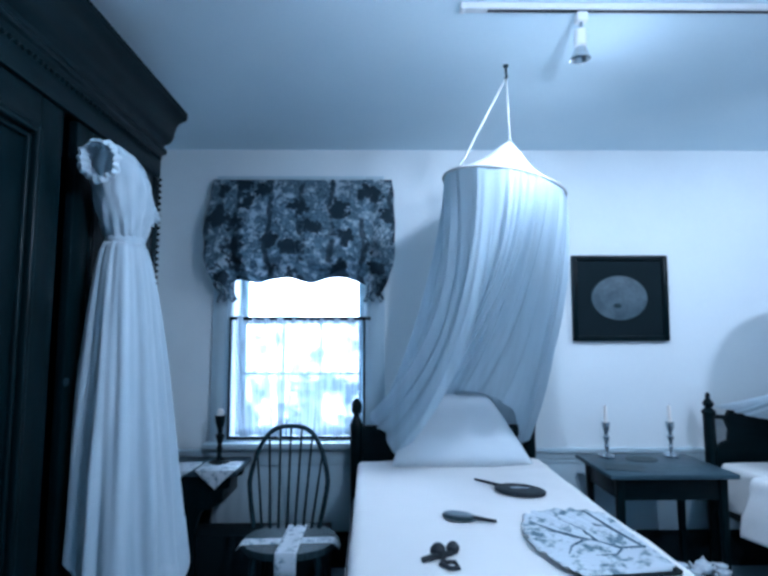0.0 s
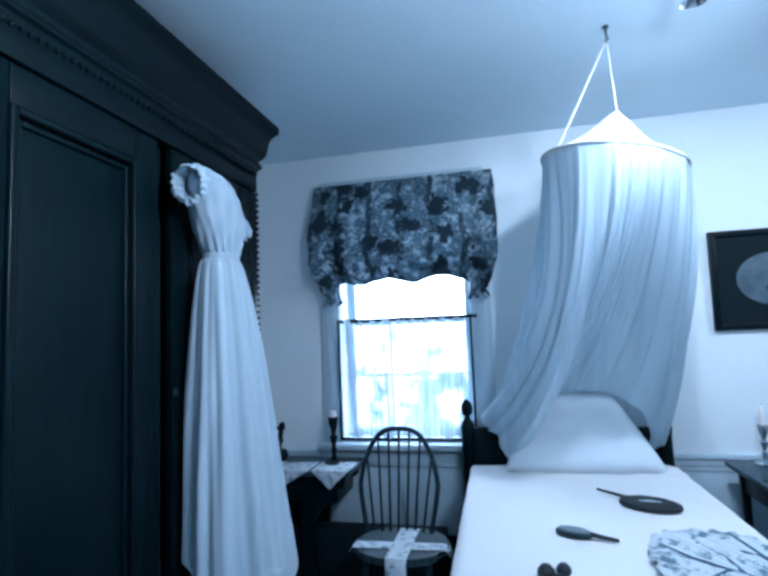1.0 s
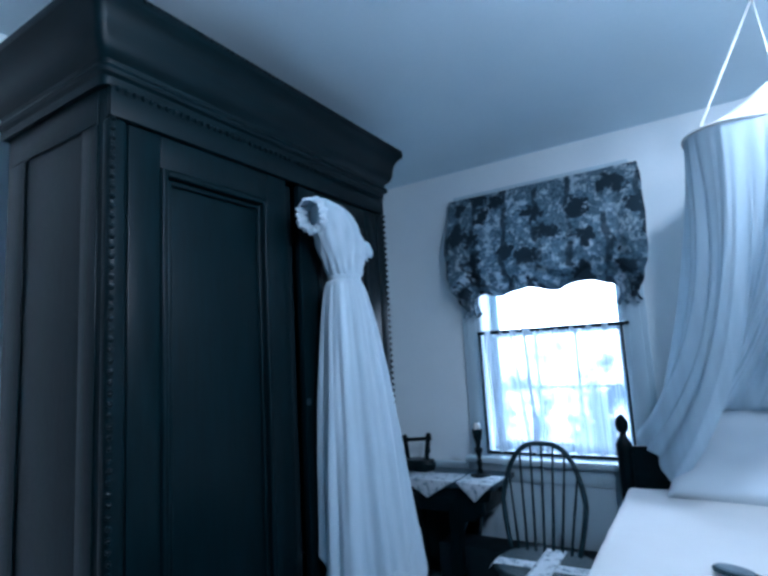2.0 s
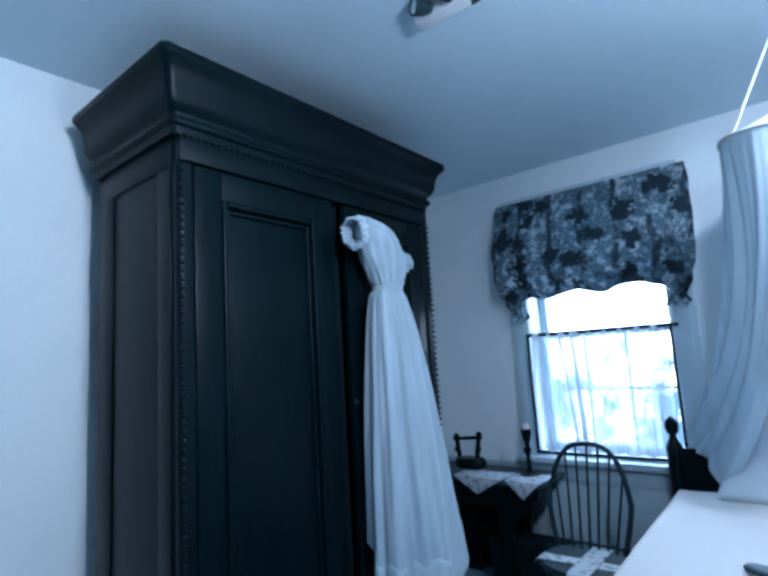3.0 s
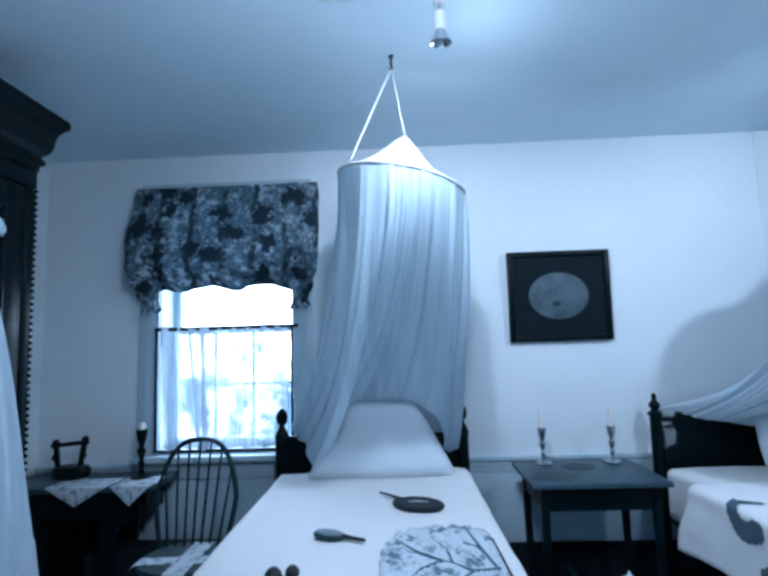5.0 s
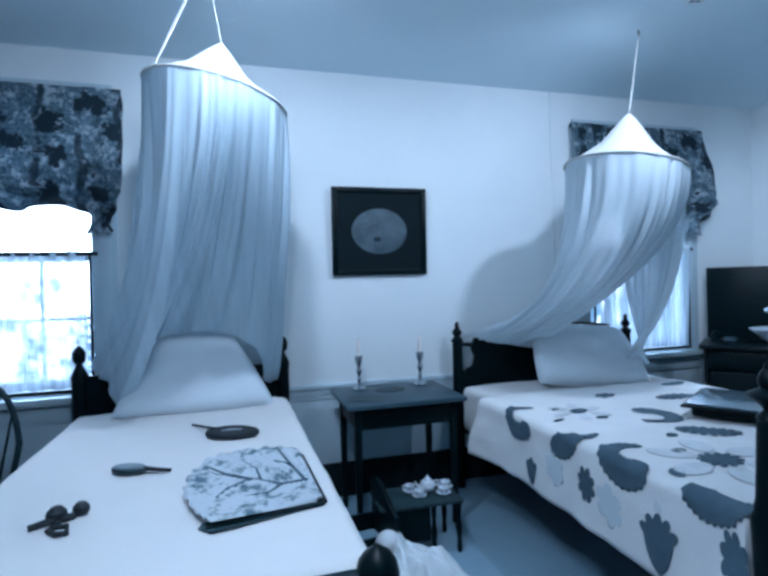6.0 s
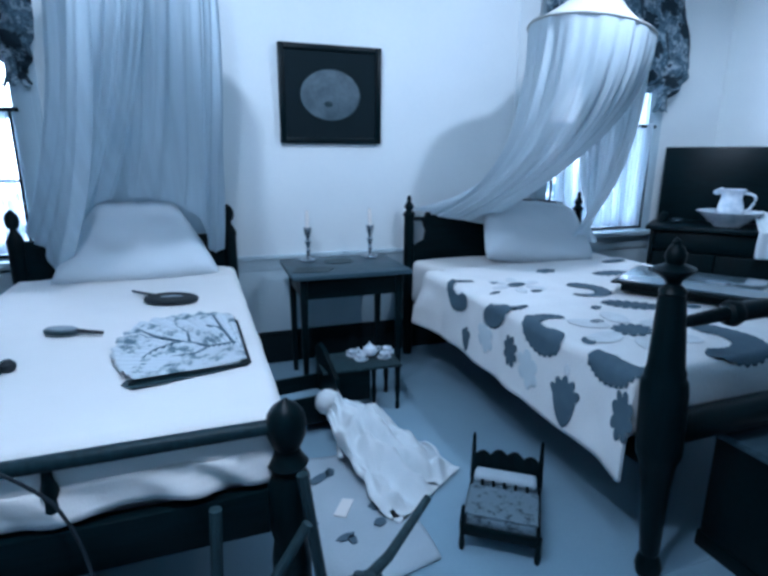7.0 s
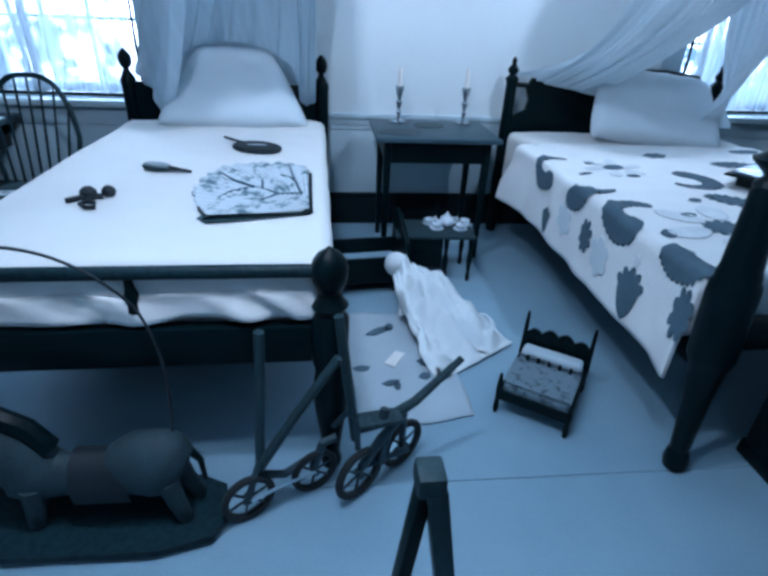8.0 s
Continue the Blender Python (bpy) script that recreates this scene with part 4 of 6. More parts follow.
def foot1(u):
    if u is None:
        return (2.1, 2.1)
    s = math.sin(u * math.pi)
    k = (1 - math.cos(u * math.pi)) / 2
    z = 0.80 + 0.31 * max(0.0, 1 - ((k - 0.56) / 0.34) ** 2) ** 0.28 if 0.22 < k < 0.9 else 0.78 + 0.02 * math.sin(u * 40)
    z += 0.17 * max(0.0, 1 - k / 0.16)
    return (0.36 + 0.9 * k, 2.985 - 0.17 * s, z + 0.03 * (k > 0.9))


def foot1l(u):
    return (3.2, 1.9) if u is None else foot1(u * 0.475)


def foot1r(u):
    return (1.6, 2.1) if u is None else foot1(0.525 + 0.475 * u)


def foot1b(u):
    if u is None:
        return (1.7, 1.7)
    k = (1 + math.cos(u * math.pi)) / 2
    return (0.36 + 0.9 * k, 3.15 - 0.02 * math.sin(u * math.pi), 0.84)


net("sheer white net canopy hung from the ceiling over the bed head", (1.015, 2.33, 2.135), 0.29, -0.06,
    [(math.pi, math.pi * 1.58, foot1l, 110, 30), (math.pi * 1.55, 2 * math.pi, foot1r, 110, 30), (0, math.pi, foot1b, 110, 36)], (1.04, 2.27, 2.354), (0.99, 2.12, 2.595), (0.775, 2.20, 2.18), 0.7, (None, None, None))
hk = thing("ceiling_hook", "small dark metal hook screwed into the ceiling", "hook", (0.99, 2.121, 2.6))
part("plate", lathe([(0.012, 0), (0.012, 0.006), (0.006, 0.012)], 12, m=pose(0.99, 2.121, H - 0.001, 180, 0, 0)), IRON, hk)
part("hook", tube([(0.99, 2.121, H - 0.008), (0.99, 2.121, 2.61), (0.996, 2.121, 2.596), (0.99, 2.12, 2.588), (0.982, 2.12, 2.596)], 0.005, 8), IRON, hk)


def foot2l(u):
    if u is None:
        return (4.8, 1.75)
    return (2.46 + 0.46 * u ** 1.3, 3.06 - 0.12 * u + 0.04 * math.sin(u * 9), 0.985 - 0.10 * u)


def foot2r(u):
    if u is None:
        return (2.6, 3.2)
    return (3.40 + 0.38 * u, 2.80 + 0.1 * u, 0.74)


net("sheer white net canopy swept open over the quilted bed", (3.08, 2.3, 1.90), 0.30, -0.05,
    [(math.pi * 0.5, math.pi * 1.8, foot2l, 150, 52), (-math.pi * 0.14, math.pi * 0.3, foot2r, 100, 30)], (3.12, 2.3, 2.21), (3.19, 2.3, 2.64), None, 2.3, (NETD, NETD))
hk2 = solo("ceiling_hook", tube([(3.19, 2.3, H - 0.001), (3.19, 2.3, 2.64), (3.196, 2.3, 2.63), (3.19, 2.3, 2.622)], 0.005, 8), IRON, "small dark metal hook in the ceiling", "hook")


# ---- things lying on the white bed ----
def hand_mirror():
    t = thing("hand_mirror", "dark oval hand mirror lying on the bedspread", "hand mirror", (1.04, 2.262, 0.712), -28, world=False)
    part("frame", lathe([(0.098, 0), (0.104, 0.006), (0.102, 0.014), (0.09, 0.018), (0.088, 0.014), (0.002, 0.014)], 40, sx=1.12, sy=0.8), BLACK, t)
    part("back_plate", lathe([(0.086, 0.0142), (0.084, 0.0165), (0.001, 0.018)], 36, sx=1.12, sy=0.8), RUBBER, t, "smooth dark oval back")
    for x, y, r in ((-0.008, 0.004, 0.022), (0.026, 0.012, 0.012), (-0.03, -0.01, 0.01)):
        part("inlay", lathe([(r, 0.0182), (r * 0.8, 0.0192), (0.001, 0.0194)], 14, m=pose(x, y, 0, 0, 0, 30), sx=1.3, sy=0.6), DCLOTH, t, "small pale inlay")
    part("handle", tube([(-0.098, 0.03, 0.01), (-0.16, 0.052, 0.01), (-0.235, 0.078, 0.01)], 0.008, 8, 0.005), BLACK, t)
    return t


def hair_brush():
    t = thing("hair_brush", "dark oval hair brush lying on the bedspread", "hair brush", (0.71, 1.915, 0.712), -22, world=False)
    part("head", lathe([(0.03, 0), (0.055, 0.004), (0.058, 0.014), (0.054, 0.018), (0.002, 0.018)], 30, sx=1.1, sy=0.55), MID, t)
    part("back_plate", lathe([(0.05, 0.0185), (0.046, 0.024), (0.002, 0.027)], 30, sx=1.1, sy=0.5), PEWTER, t, "dull grey oval back")
    part("handle", tube([(0.055, 0, 0.014), (0.1, 0, 0.011), (0.145, 0.0, 0.01)], 0.009, 8, 0.006), BLACK, t)
    return t


def ribbon_bow():
    t = thing("ribbon_clip", "black ribbon bow with two round knots on the bed", "hair ribbon", (0.61, 1.56, 0.712), 15, world=False)
    for x, y, r in ((-0.012, 0.02, 0.026), (0.045, 0.035, 0.022)):
        part("knot", lathe([(r * 0.7, 0), (r, r * 0.5), (r * 0.95, r), (r * 0.5, r * 1.5), (0.001, r * 1.6)], 18, at=(x, y, 0)), BLACK, t)
    part("ribbon", merge(tube([(-0.075, -0.005, 0.006), (-0.03, 0.0, 0.012), (0.03, 0.01, 0.01)], 0.009, 8), tube([(-0.005, -0.01, 0.008), (-0.03, -0.05, 0.007), (-0.012, -0.085, 0.007), (0.012, -0.09, 0.007), (0.012, -0.06, 0.012), (-0.02, -0.055, 0.014)], 0.007, 8)), BLACK, t)
    return t


hand_mirror(), hair_brush(), ribbon_bow()


FANM = blotch("painted_fan_paper", (0.5, 0.56, 0.61), (0.1, 0.16, 0.2), 13, 0.46, 0.55)


def hand_fan():
    t = thing("folding_fan", "half-open painted folding fan lying on the bedspread", "fan", (1.28, 1.45, 0.712), world=True)
    A, B, D = Vector((1.292, 1.45)), Vector((0.985, 1.40)), Vector((1.278, 1.87))
    n = 72
    bm = bmesh.new()
    rows = []
    for i in range(n + 1):
        u = i / n
        a0, a1 = math.atan2(B.y - A.y, B.x - A.x) % (2 * math.pi), math.atan2(D.y - A.y, D.x - A.x)
        ang = a0 + (a1 - a0) * u
        R = float(np.interp(math.degrees(ang), (90, 100, 113, 125, 137, 150, 168, 190), (0.41, 0.5, 0.535, 0.55, 0.49, 0.43, 0.36, 0.3)))
        scal = 0.02 * abs(math.sin(u * math.pi * 12)) * min(1, u * 3)
        z = 0.716 + (0.006 if i // 2 % 2 else 0.0) + 0.004
        rows.append([bm.verts.new((A.x + r * math.cos(ang), A.y + r * math.sin(ang), z + 0.01 * (r / 0.5))) for r in (0.02, 0.12, 0.22, 0.30, R - 0.0, R + scal)])
    for a, b in zip(rows, rows[1:]):
        for k in range(5):
            bm.faces.new((a[k], a[k + 1], b[k + 1], b[k]))
    thicken(part("leaf", bm, FANM, t, "pleated leaf painted with blossoms", 20), 0.003)
    for pts in ([(1.27, 1.60), (1.19, 1.59), (1.10, 1.66), (1.02, 1.73), (0.95, 1.83)], [(1.262, 1.60), (1.232, 1.75), (1.20, 1.93)], [(1.19, 1.59), (1.15, 1.54), (1.08, 1.53)], [(1.10, 1.66), (1.03, 1.60), (1.0, 1.54)],
                [(1.13, 1.64), (1.12, 1.74), (1.08, 1.82)], [(1.05, 1.70), (1.0, 1.72), (0.97, 1.76)], [(1.23, 1.75), (1.18, 1.80)]):
        part("painted_branch", tube([(x, y, 0.7255 + 0.02 * (Vector((x, y)) - A).length) for x, y in pts], 0.0055, 6, 0.0025), APPL, t, "dark painted branch")
    for p, w in ((B, 0.014), (D, 0.012)):
        d = (Vector((p.x, p.y)) - A).normalized()
        nrm = Vector((-d.y, d.x)) * w
        q = A + d * ((Vector((p.x, p.y)) - A).length + 0.005)
        part("guard_stick", prism([(A.x + nrm.x, A.y + nrm.y), (A.x - nrm.x, A.y - nrm.y), (q.x - nrm.x, q.y - nrm.y), (q.x + nrm.x, q.y + nrm.y)], 0.713, 0.719), DARK, t, "dark guard stick")
    under = prism([(1.29, 1.442), (0.995, 1.365), (0.962, 1.40), (0.972, 1.43), (1.28, 1.46)], 0.7125, 0.715)
    part("folded_edge", under, MID, t)
    return t


hand_fan()

# ---- candle table between the beds ----
tb = thing("side_table", "small dark wooden table with square legs between the beds", "table", (1.94, 2.83, 0))
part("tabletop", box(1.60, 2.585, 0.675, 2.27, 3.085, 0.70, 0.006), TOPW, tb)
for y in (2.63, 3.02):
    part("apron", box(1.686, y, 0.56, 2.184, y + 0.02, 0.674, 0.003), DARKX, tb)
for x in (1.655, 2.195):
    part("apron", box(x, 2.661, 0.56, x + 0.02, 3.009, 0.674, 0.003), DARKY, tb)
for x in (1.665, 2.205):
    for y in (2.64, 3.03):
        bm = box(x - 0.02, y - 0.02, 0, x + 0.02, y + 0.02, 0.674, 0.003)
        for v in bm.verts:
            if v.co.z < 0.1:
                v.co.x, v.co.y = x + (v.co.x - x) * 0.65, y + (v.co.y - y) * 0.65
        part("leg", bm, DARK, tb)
candlestick(1.761, 3.0, 0.702, 0.2, SILVER, 0.095, 0.0115, "candlesticks on the side table")
candlestick(2.146, 3.0, 0.702, 0.2, SILVER, 0.095, 0.0115, "candlesticks on the side table")
solo("table_runner", prism([(1.62, 2.70), (1.80, 2.64), (1.86, 2.75), (1.80, 2.80), (1.66, 2.82)], 0.7008, 0.7035), MID, "dark folded cloth lying on the side table", "cloth")
solo("table_runner", prism([(1.93 + 0.09 * math.cos(a), 2.93 + 0.07 * math.sin(a)) for a in (2 * math.pi * k / 32 for k in range(32))], 0.7008, 0.7035), MID, "round dark lace mat on the side table", "mat")

# ---- framed picture ----
pc = thing("framed_picture", "square dark framed picture with an oval landscape hung on the wall", "picture", (1.96, 3.19, 1.385))
x0, x1, z0, z1 = 1.652, 2.272, 1.384, 1.937
fw = 0.034
tiltm = Matrix.Translation((0, 3.197, 1.384)) @ pose(0, 0, 0, 1.6, 0, 0) @ Matrix.Translation((0, -3.197, -1.384))
part("frame", merge(box(x0, 3.165, z0, x0 + fw, 3.197, z1, 0.005, 2, tiltm), box(x1 - fw, 3.165, z0, x1, 3.197, z1, 0.005, 2, tiltm),
                    box(x0 + fw + 0.0005, 3.165, z1 - fw, x1 - fw - 0.0005, 3.197, z1, 0.005, 2, tiltm), box(x0 + fw + 0.0005, 3.165, z0, x1 - fw - 0.0005, 3.197, z0 + fw, 0.005, 2, tiltm)), DARK, pc)
part("mat_board", box(x0 + fw, 3.178, z0 + fw, x1 - fw, 3.19, z1 - fw, 0, 2, tiltm), BASEB, pc, "dark mat board")
bm = lathe([(0.182, 0.0), (0.182, 0.003), (0.17, 0.004), (0.001, 0.004)], 48, m=tiltm @ pose(1.957, 3.1775, 1.661, 90, 0, 0), sx=1.0, sy=0.79)
part("oval_print", bm, PAINT, pc, "faded oval landscape print")
part("oval_rim", ring(0.182, 0.004, tiltm @ pose(1.957, 3.176, 1.661, 90, 0, 0) @ Matrix.Diagonal((1, 0.79, 1, 1)), 48, 6), MID, pc)
for dx, dz, rr in ((-0.015, -0.05, 0.026),):
    part("painted_shape", lathe([(rr, 0), (rr * 0.9, 0.0012), (0.001, 0.0014)], 20, m=tiltm @ pose(1.957 + dx, 3.1735, 1.661 + dz, 90, 0, 0), sx=1, sy=0.6), MID, pc)


# ---- the quilted bed ----
def quilted_bed():
    b = thing("double_bed", "dark wooden double bed with tall turned foot posts", "bed", (3.09, 1.03, 0))
    for x in (2.437, 3.745):
        part("head_post", lathe([(0.03, 0), (0.034, 0.04), (0.03, 0.1), (0.036, 0.35), (0.034, 0.6), (0.032, 0.93), (0.042, 0.95), (0.03, 0.965), (0.018, 0.975), (0.03, 0.99), (0.032, 1.005), (0.02, 1.02), (0.012, 1.035), (0.016, 1.045), (0.012, 1.058), (0.003, 1.07)], 20, at=(x, 3.085, 0)), DARK, b, "turned head post with an urn finial")
    prof = [(0.022, 0), (0.036, 0.012), (0.04, 0.04), (0.034, 0.07), (0.027, 0.085), (0.03, 0.1), (0.034, 0.2), (0.042, 0.34), (0.052, 0.42), (0.064, 0.45), (0.066, 0.47), (0.066, 0.66), (0.062, 0.685), (0.054, 0.7), (0.055, 0.715), (0.05, 0.73), (0.048, 0.76), (0.036, 0.935), (0.033, 0.945), (0.037, 0.952), (0.033, 0.96), (0.018, 0.975), (0.024, 0.985), (0.036, 0.997), (0.05, 1.01), (0.053, 1.018), (0.034, 1.026), (0.022, 1.033), (0.026, 1.042), (0.028, 1.055), (0.02, 1.075), (0.01, 1.085), (0.012, 1.093), (0.003, 1.102)]
    for x in (2.472, 3.71):
        bm = lathe(prof, 24)
        for v in bm.verts:
            if 0.44 < v.co.z < 0.68:
                a = math.atan2(v.co.y, v.co.x)
                k = math.cos(math.pi / 8) / math.cos((a + math.pi / 8) % (math.pi / 4) - math.pi / 8)
                v.co.x, v.co.y = v.co.x * k * 1.04, v.co.y * k * 1.04
        bm.transform(pose(x, 1.02, 0, 0, -3.9 if x < 3 else 3.9, 0))
        part("foot_post", bm, DARK, b, "tall turned foot post with an eight-sided knee")
    hb = [(2.47, 0.45), (3.71, 0.45), (3.71, 0.82), (3.66, 0.86), (3.63, 0.97), (3.55, 0.995), (3.36, 1.005), (3.09, 1.005), (2.82, 1.005), (2.66, 0.99), (2.56, 0.96), (2.53, 0.9), (2.555, 0.84), (2.545, 0.78), (2.5, 0.76), (2.47, 0.74)]
    part("headboard", prism(hb, 0, 0.03, pose(0, 3.10, 0, 90, 0, 0)), DARKX, b)
    part("headboard_scroll", merge(tube([(2.82, 3.085, 1.0), (3.09, 3.085, 1.012), (3.4, 3.085, 1.012), (3.6, 3.085, 0.985)], 0.017, 10), tube([(2.46, 3.085, 0.92), (2.54, 3.085, 0.915)], 0.014, 8)), DARKX, b)
    part("foot_rail", merge(tube([(2.45, 1.02, 0.855), (2.53, 1.02, 0.86), (2.62, 1.02, 0.868)], 0.016, 12, 0.022), lathe([(0.02, -0.03), (0.034, -0.02), (0.04, 0), (0.034, 0.02), (0.02, 0.03)], 18, m=pose(2.645, 1.02, 0.866, 0, 90, 0)),
                            tube([(2.66, 1.02, 0.868), (3.09, 1.02, 0.876), (3.52, 1.02, 0.868)], 0.03, 16), lathe([(0.02, -0.03), (0.034, -0.02), (0.04, 0), (0.034, 0.02), (0.02, 0.03)], 18, m=pose(3.535, 1.02, 0.866, 0, 90, 0)), tube([(3.55, 1.02, 0.868), (3.73, 1.02, 0.855)], 0.02, 12)), DARKX, b, "turned round foot rail with ball ends")
    part("foot_board", tube([(2.47, 1.02, 0.525), (3.09, 1.02, 0.53), (3.71, 1.02, 0.525)], 0.05, 14), DARKX, b)
    for x in (2.47, 3.71):
        part("side_rail", box(x - 0.02, 1.09, 0.36, x + 0.02, 3.04, 0.45, 0.005), DARKY, b)
    part("slats", merge(*[box(2.491, 1.2 + 0.24 * k, 0.40, 3.689, 1.3 + 0.24 * k, 0.42, 0) for k in range(8)]), DARKX, b)
    return b


quilted_bed()
solo("mattress", box(2.45, 1.10, 0.452, 3.73, 3.02, 0.635, 0.04, 3), SHEET, "thick mattress under the quilt", "mattress")
QX0, QX1, QY0, QY1, QZ, QR = 2.425, 3.755, 1.125, 2.66, 0.668, 0.035


def quilt():
    q = thing("quilt", "white quilt with dark appliqued leaves and crescents", "quilt", (3.09, 1.9, 0.35))
    bm = draped(QX0, QX1, QY0, QY1, QZ, QR, 0.345, 0.30, 0.2, 0.0, 110, 120, 0.007, 3.0, 0.004)
    for v in bm.verts:
        low = max(0.0, 0.62 - v.co.z)
        if v.co.x < 2.42:
            v.co.x -= low * 0.06
            v.co.z += 0.05 * min(1, low * 5) * max(0, (v.co.y - 1.4)) * 0.35
        if v.co.y > QY1 - 0.25 and v.co.x < 2.5:
            v.co.x -= 0.07 * max(0, (v.co.y - QY1 + 0.25) / 0.25) * min(1, max(0.3, low * 6))
        if v.co.x < 2.45 and v.co.y < 1.2:
            v.co.z -= 0.03 * max(0.0, 1 - abs(v.co.y - 1.10) / 0.09) * min(1, low * 4)
    thicken(part("quilt_cloth", bm, QUILT, q, angle=60), 0.006)

    def onto(px, py):
        """A point of the flat cloth, x from the rim (less: hanging), laid on the quilt."""
        n = 0.007 * (wob(px * 3.1, py * 2.7, 3.0) + 0.4 * wob(px * 9, py * 9, 5.0)) + 0.0068
        if py < QY0 and px >= QX0:
            e = QY0 - py
            k = QR * math.pi / 2
            if e < k:
                return Vector((px, QY0 - (QR + 0.006) * math.sin(e / QR), QZ - QR + (QR + 0.006) * math.cos(e / QR) + n * 0.6))
            return Vector((px, QY0 - QR - 0.014, QZ - QR - (e - k)))
        if px >= QX0:
            return Vector((px, py, QZ + n))
        e, k, g = QX0 - px, QR * math.pi / 2, 0.0072
        if e < k:
            s_ = min(1.0, QR * (1 - math.cos(e / QR)) / 0.12)
            return Vector((QX0 - (QR + g) * math.sin(e / QR), py, QZ - QR + (QR + g) * math.cos(e / QR) + n * (1 - s_)))
        z = QZ - QR - (e - k)
        low = max(0.0, 0.62 - z)
        side = min(1, (QZ - z) / 0.12)
        out = side * (0.004 * math.sin(py * 21 + 3.0) + 0.01 * wob(px * 8, py * 8, 10.0))
        return Vector((QX0 - QR - g - out - low * 0.06, py, z + 0.0175 * min(1, low * 5) * max(0, py - 1.4)))

    def patch(cx, cy, fn, mat=APPL, closed=True):
        """An appliqued piece: fn(u, v) gives its flat outline in polar rows."""
        bm = sheet(lambda u, v: onto(cx + fn(u, v)[0], cy + fn(u, v)[1]), 90, 12, closed)
        bmesh.ops.remove_doubles(bm, verts=bm.verts[:], dist=0.0004)
        bmesh.ops.recalc_face_normals(bm, faces=bm.faces[:])
        thicken(part("applique", bm, mat, q), 0.0016)

    def oval(a, b, rot):
        def f(u, v):
            t = u * 2 * math.pi
            x, y = a * v * math.cos(t), b * v * math.sin(t)
            return (x * math.cos(rot) - y * math.sin(rot), x * math.sin(rot) + y * math.cos(rot))
        return f

    def leaf(a, b, rot, lobes):
        def f(u, v):
            t = u * 2 * math.pi
            k = 0.6 + 0.4 * abs(math.sin(lobes * t)) ** 0.6
            x, y = a * v * k * math.cos(t), b * v * k * math.sin(t)
            return (x * math.cos(rot) - y * math.sin(rot), x * math.sin(rot) + y * math.cos(rot))
        return f

    def crescent(r, a0, a1, w, tail=0.25, teeth=15):
        """A curved band from angle a0 to a1 with toothed rims, w wide near its start and drawn out to a tail."""
        def f(u, v):
            t = a0 + (a1 - a0) * u
            wide = w * (min(1, u / 0.1) ** 0.5) * (1 - (1 - tail) * max(0, u - 0.35) / 0.65) * min(1, (1 - u) / 0.04) ** 0.5
            tooth = 2 * abs((u * teeth) % 1 - 0.5)
            ro = r + 0.5 * wide + 0.010 * tooth * min(1, wide / 0.05)
            ri = r - 0.5 * wide - 0.008 * (2 * abs((u * teeth * 0.7) % 1 - 0.5)) * min(1, wide / 0.05)
            R = ri + (ro - ri) * v
            return (R * math.cos(t), R * math.sin(t))
        return f

    def tulip(a, rot, petals=5):
        """A fan of pointed petals on a narrow foot."""
        def f(u, v):
            t = (u - 0.5) * 2 * math.pi
            k = 0.76 + 0.34 * abs(math.sin((t + 1.3) / 2.6 * petals * math.pi)) ** 0.6 if abs(t) < 1.3 else 0.76 - 0.22 * math.sin((abs(t) - 1.3) / 1.84 * math.pi) + 0.3 * (abs(t) - 1.3) / 1.84
            x, y = a * k * v * math.cos(t), 0.9 * a * k * v * math.sin(t)
            return (x * math.cos(rot) - y * math.sin(rot), x * math.sin(rot) + y * math.cos(rot))
        return f
    for x, y, r, a0, a1, w, tail, teeth in ((2.43, 2.255, 0.106, 240, 40, 0.078, 0.25, 15), (2.45, 1.93, 0.104, 150, 308, 0.09, 0.2, 13), (2.475, 1.555, 0.116, 240, 46, 0.092, 0.35, 17), (2.49, 1.185, 0.106, 122, 255, 0.085, 0.5, 15),
                                          (2.93, 2.0, 0.1, 452, 208, 0.088, 0.25, 15), (2.87, 1.27, 0.14, 420, 222, 0.11, 0.8, 19), (3.5, 1.4, 0.11, 60, 280, 0.09, 0.3, 17), (3.42, 1.98, 0.09, 300, 100, 0.08, 0.3, 15)):
        patch(x, y, crescent(r, radians(a0), radians(a1), w, tail, teeth), APPL, False)
    patch(2.97, 1.72, leaf(0.13, 0.07, -0.5, 9))
    patch(3.36, 2.26, leaf(0.13, 0.06, -0.1, 8))
    patch(3.03, 2.43, leaf(0.075, 0.05, 0.5, 3))
    patch(3.62, 2.55, oval(0.1, 0.035, 0.2))
    for x, y, a, b, r in ((2.68, 2.19, 0.062, 0.033, 0.4), (2.71, 2.055, 0.030, 0.02, 0), (2.60, 2.26, 0.03, 0.016, 0.5), (2.64, 1.55, 0.032, 0.022, 0.3), (2.47, 1.39, 0.042, 0.026, 0.9), (2.78, 1.72, 0.03, 0.02, 0.5), (2.5, 2.09, 0.035, 0.012, 0.3), (3.2, 1.6, 0.035, 0.025, 0.2)):
        patch(x, y, oval(a, b, r))
    patch(2.70, 1.43, leaf(0.085, 0.07, 0.2, 6))
    patch(2.16, 2.13, tulip(0.06, 0.1, 3))
    patch(2.25, 1.74, leaf(0.072, 0.058, 0.1, 4))
    patch(2.19, 1.375, tulip(0.09, 0.1, 5))
    patch(2.27, 1.11, leaf(0.085, 0.045, 0.2, 4))
    patch(2.22, 2.51, leaf(0.055, 0.045, 0.1, 2))
    patch(2.31, 1.385, oval(0.022, 0.016, 0.0), APPLP)
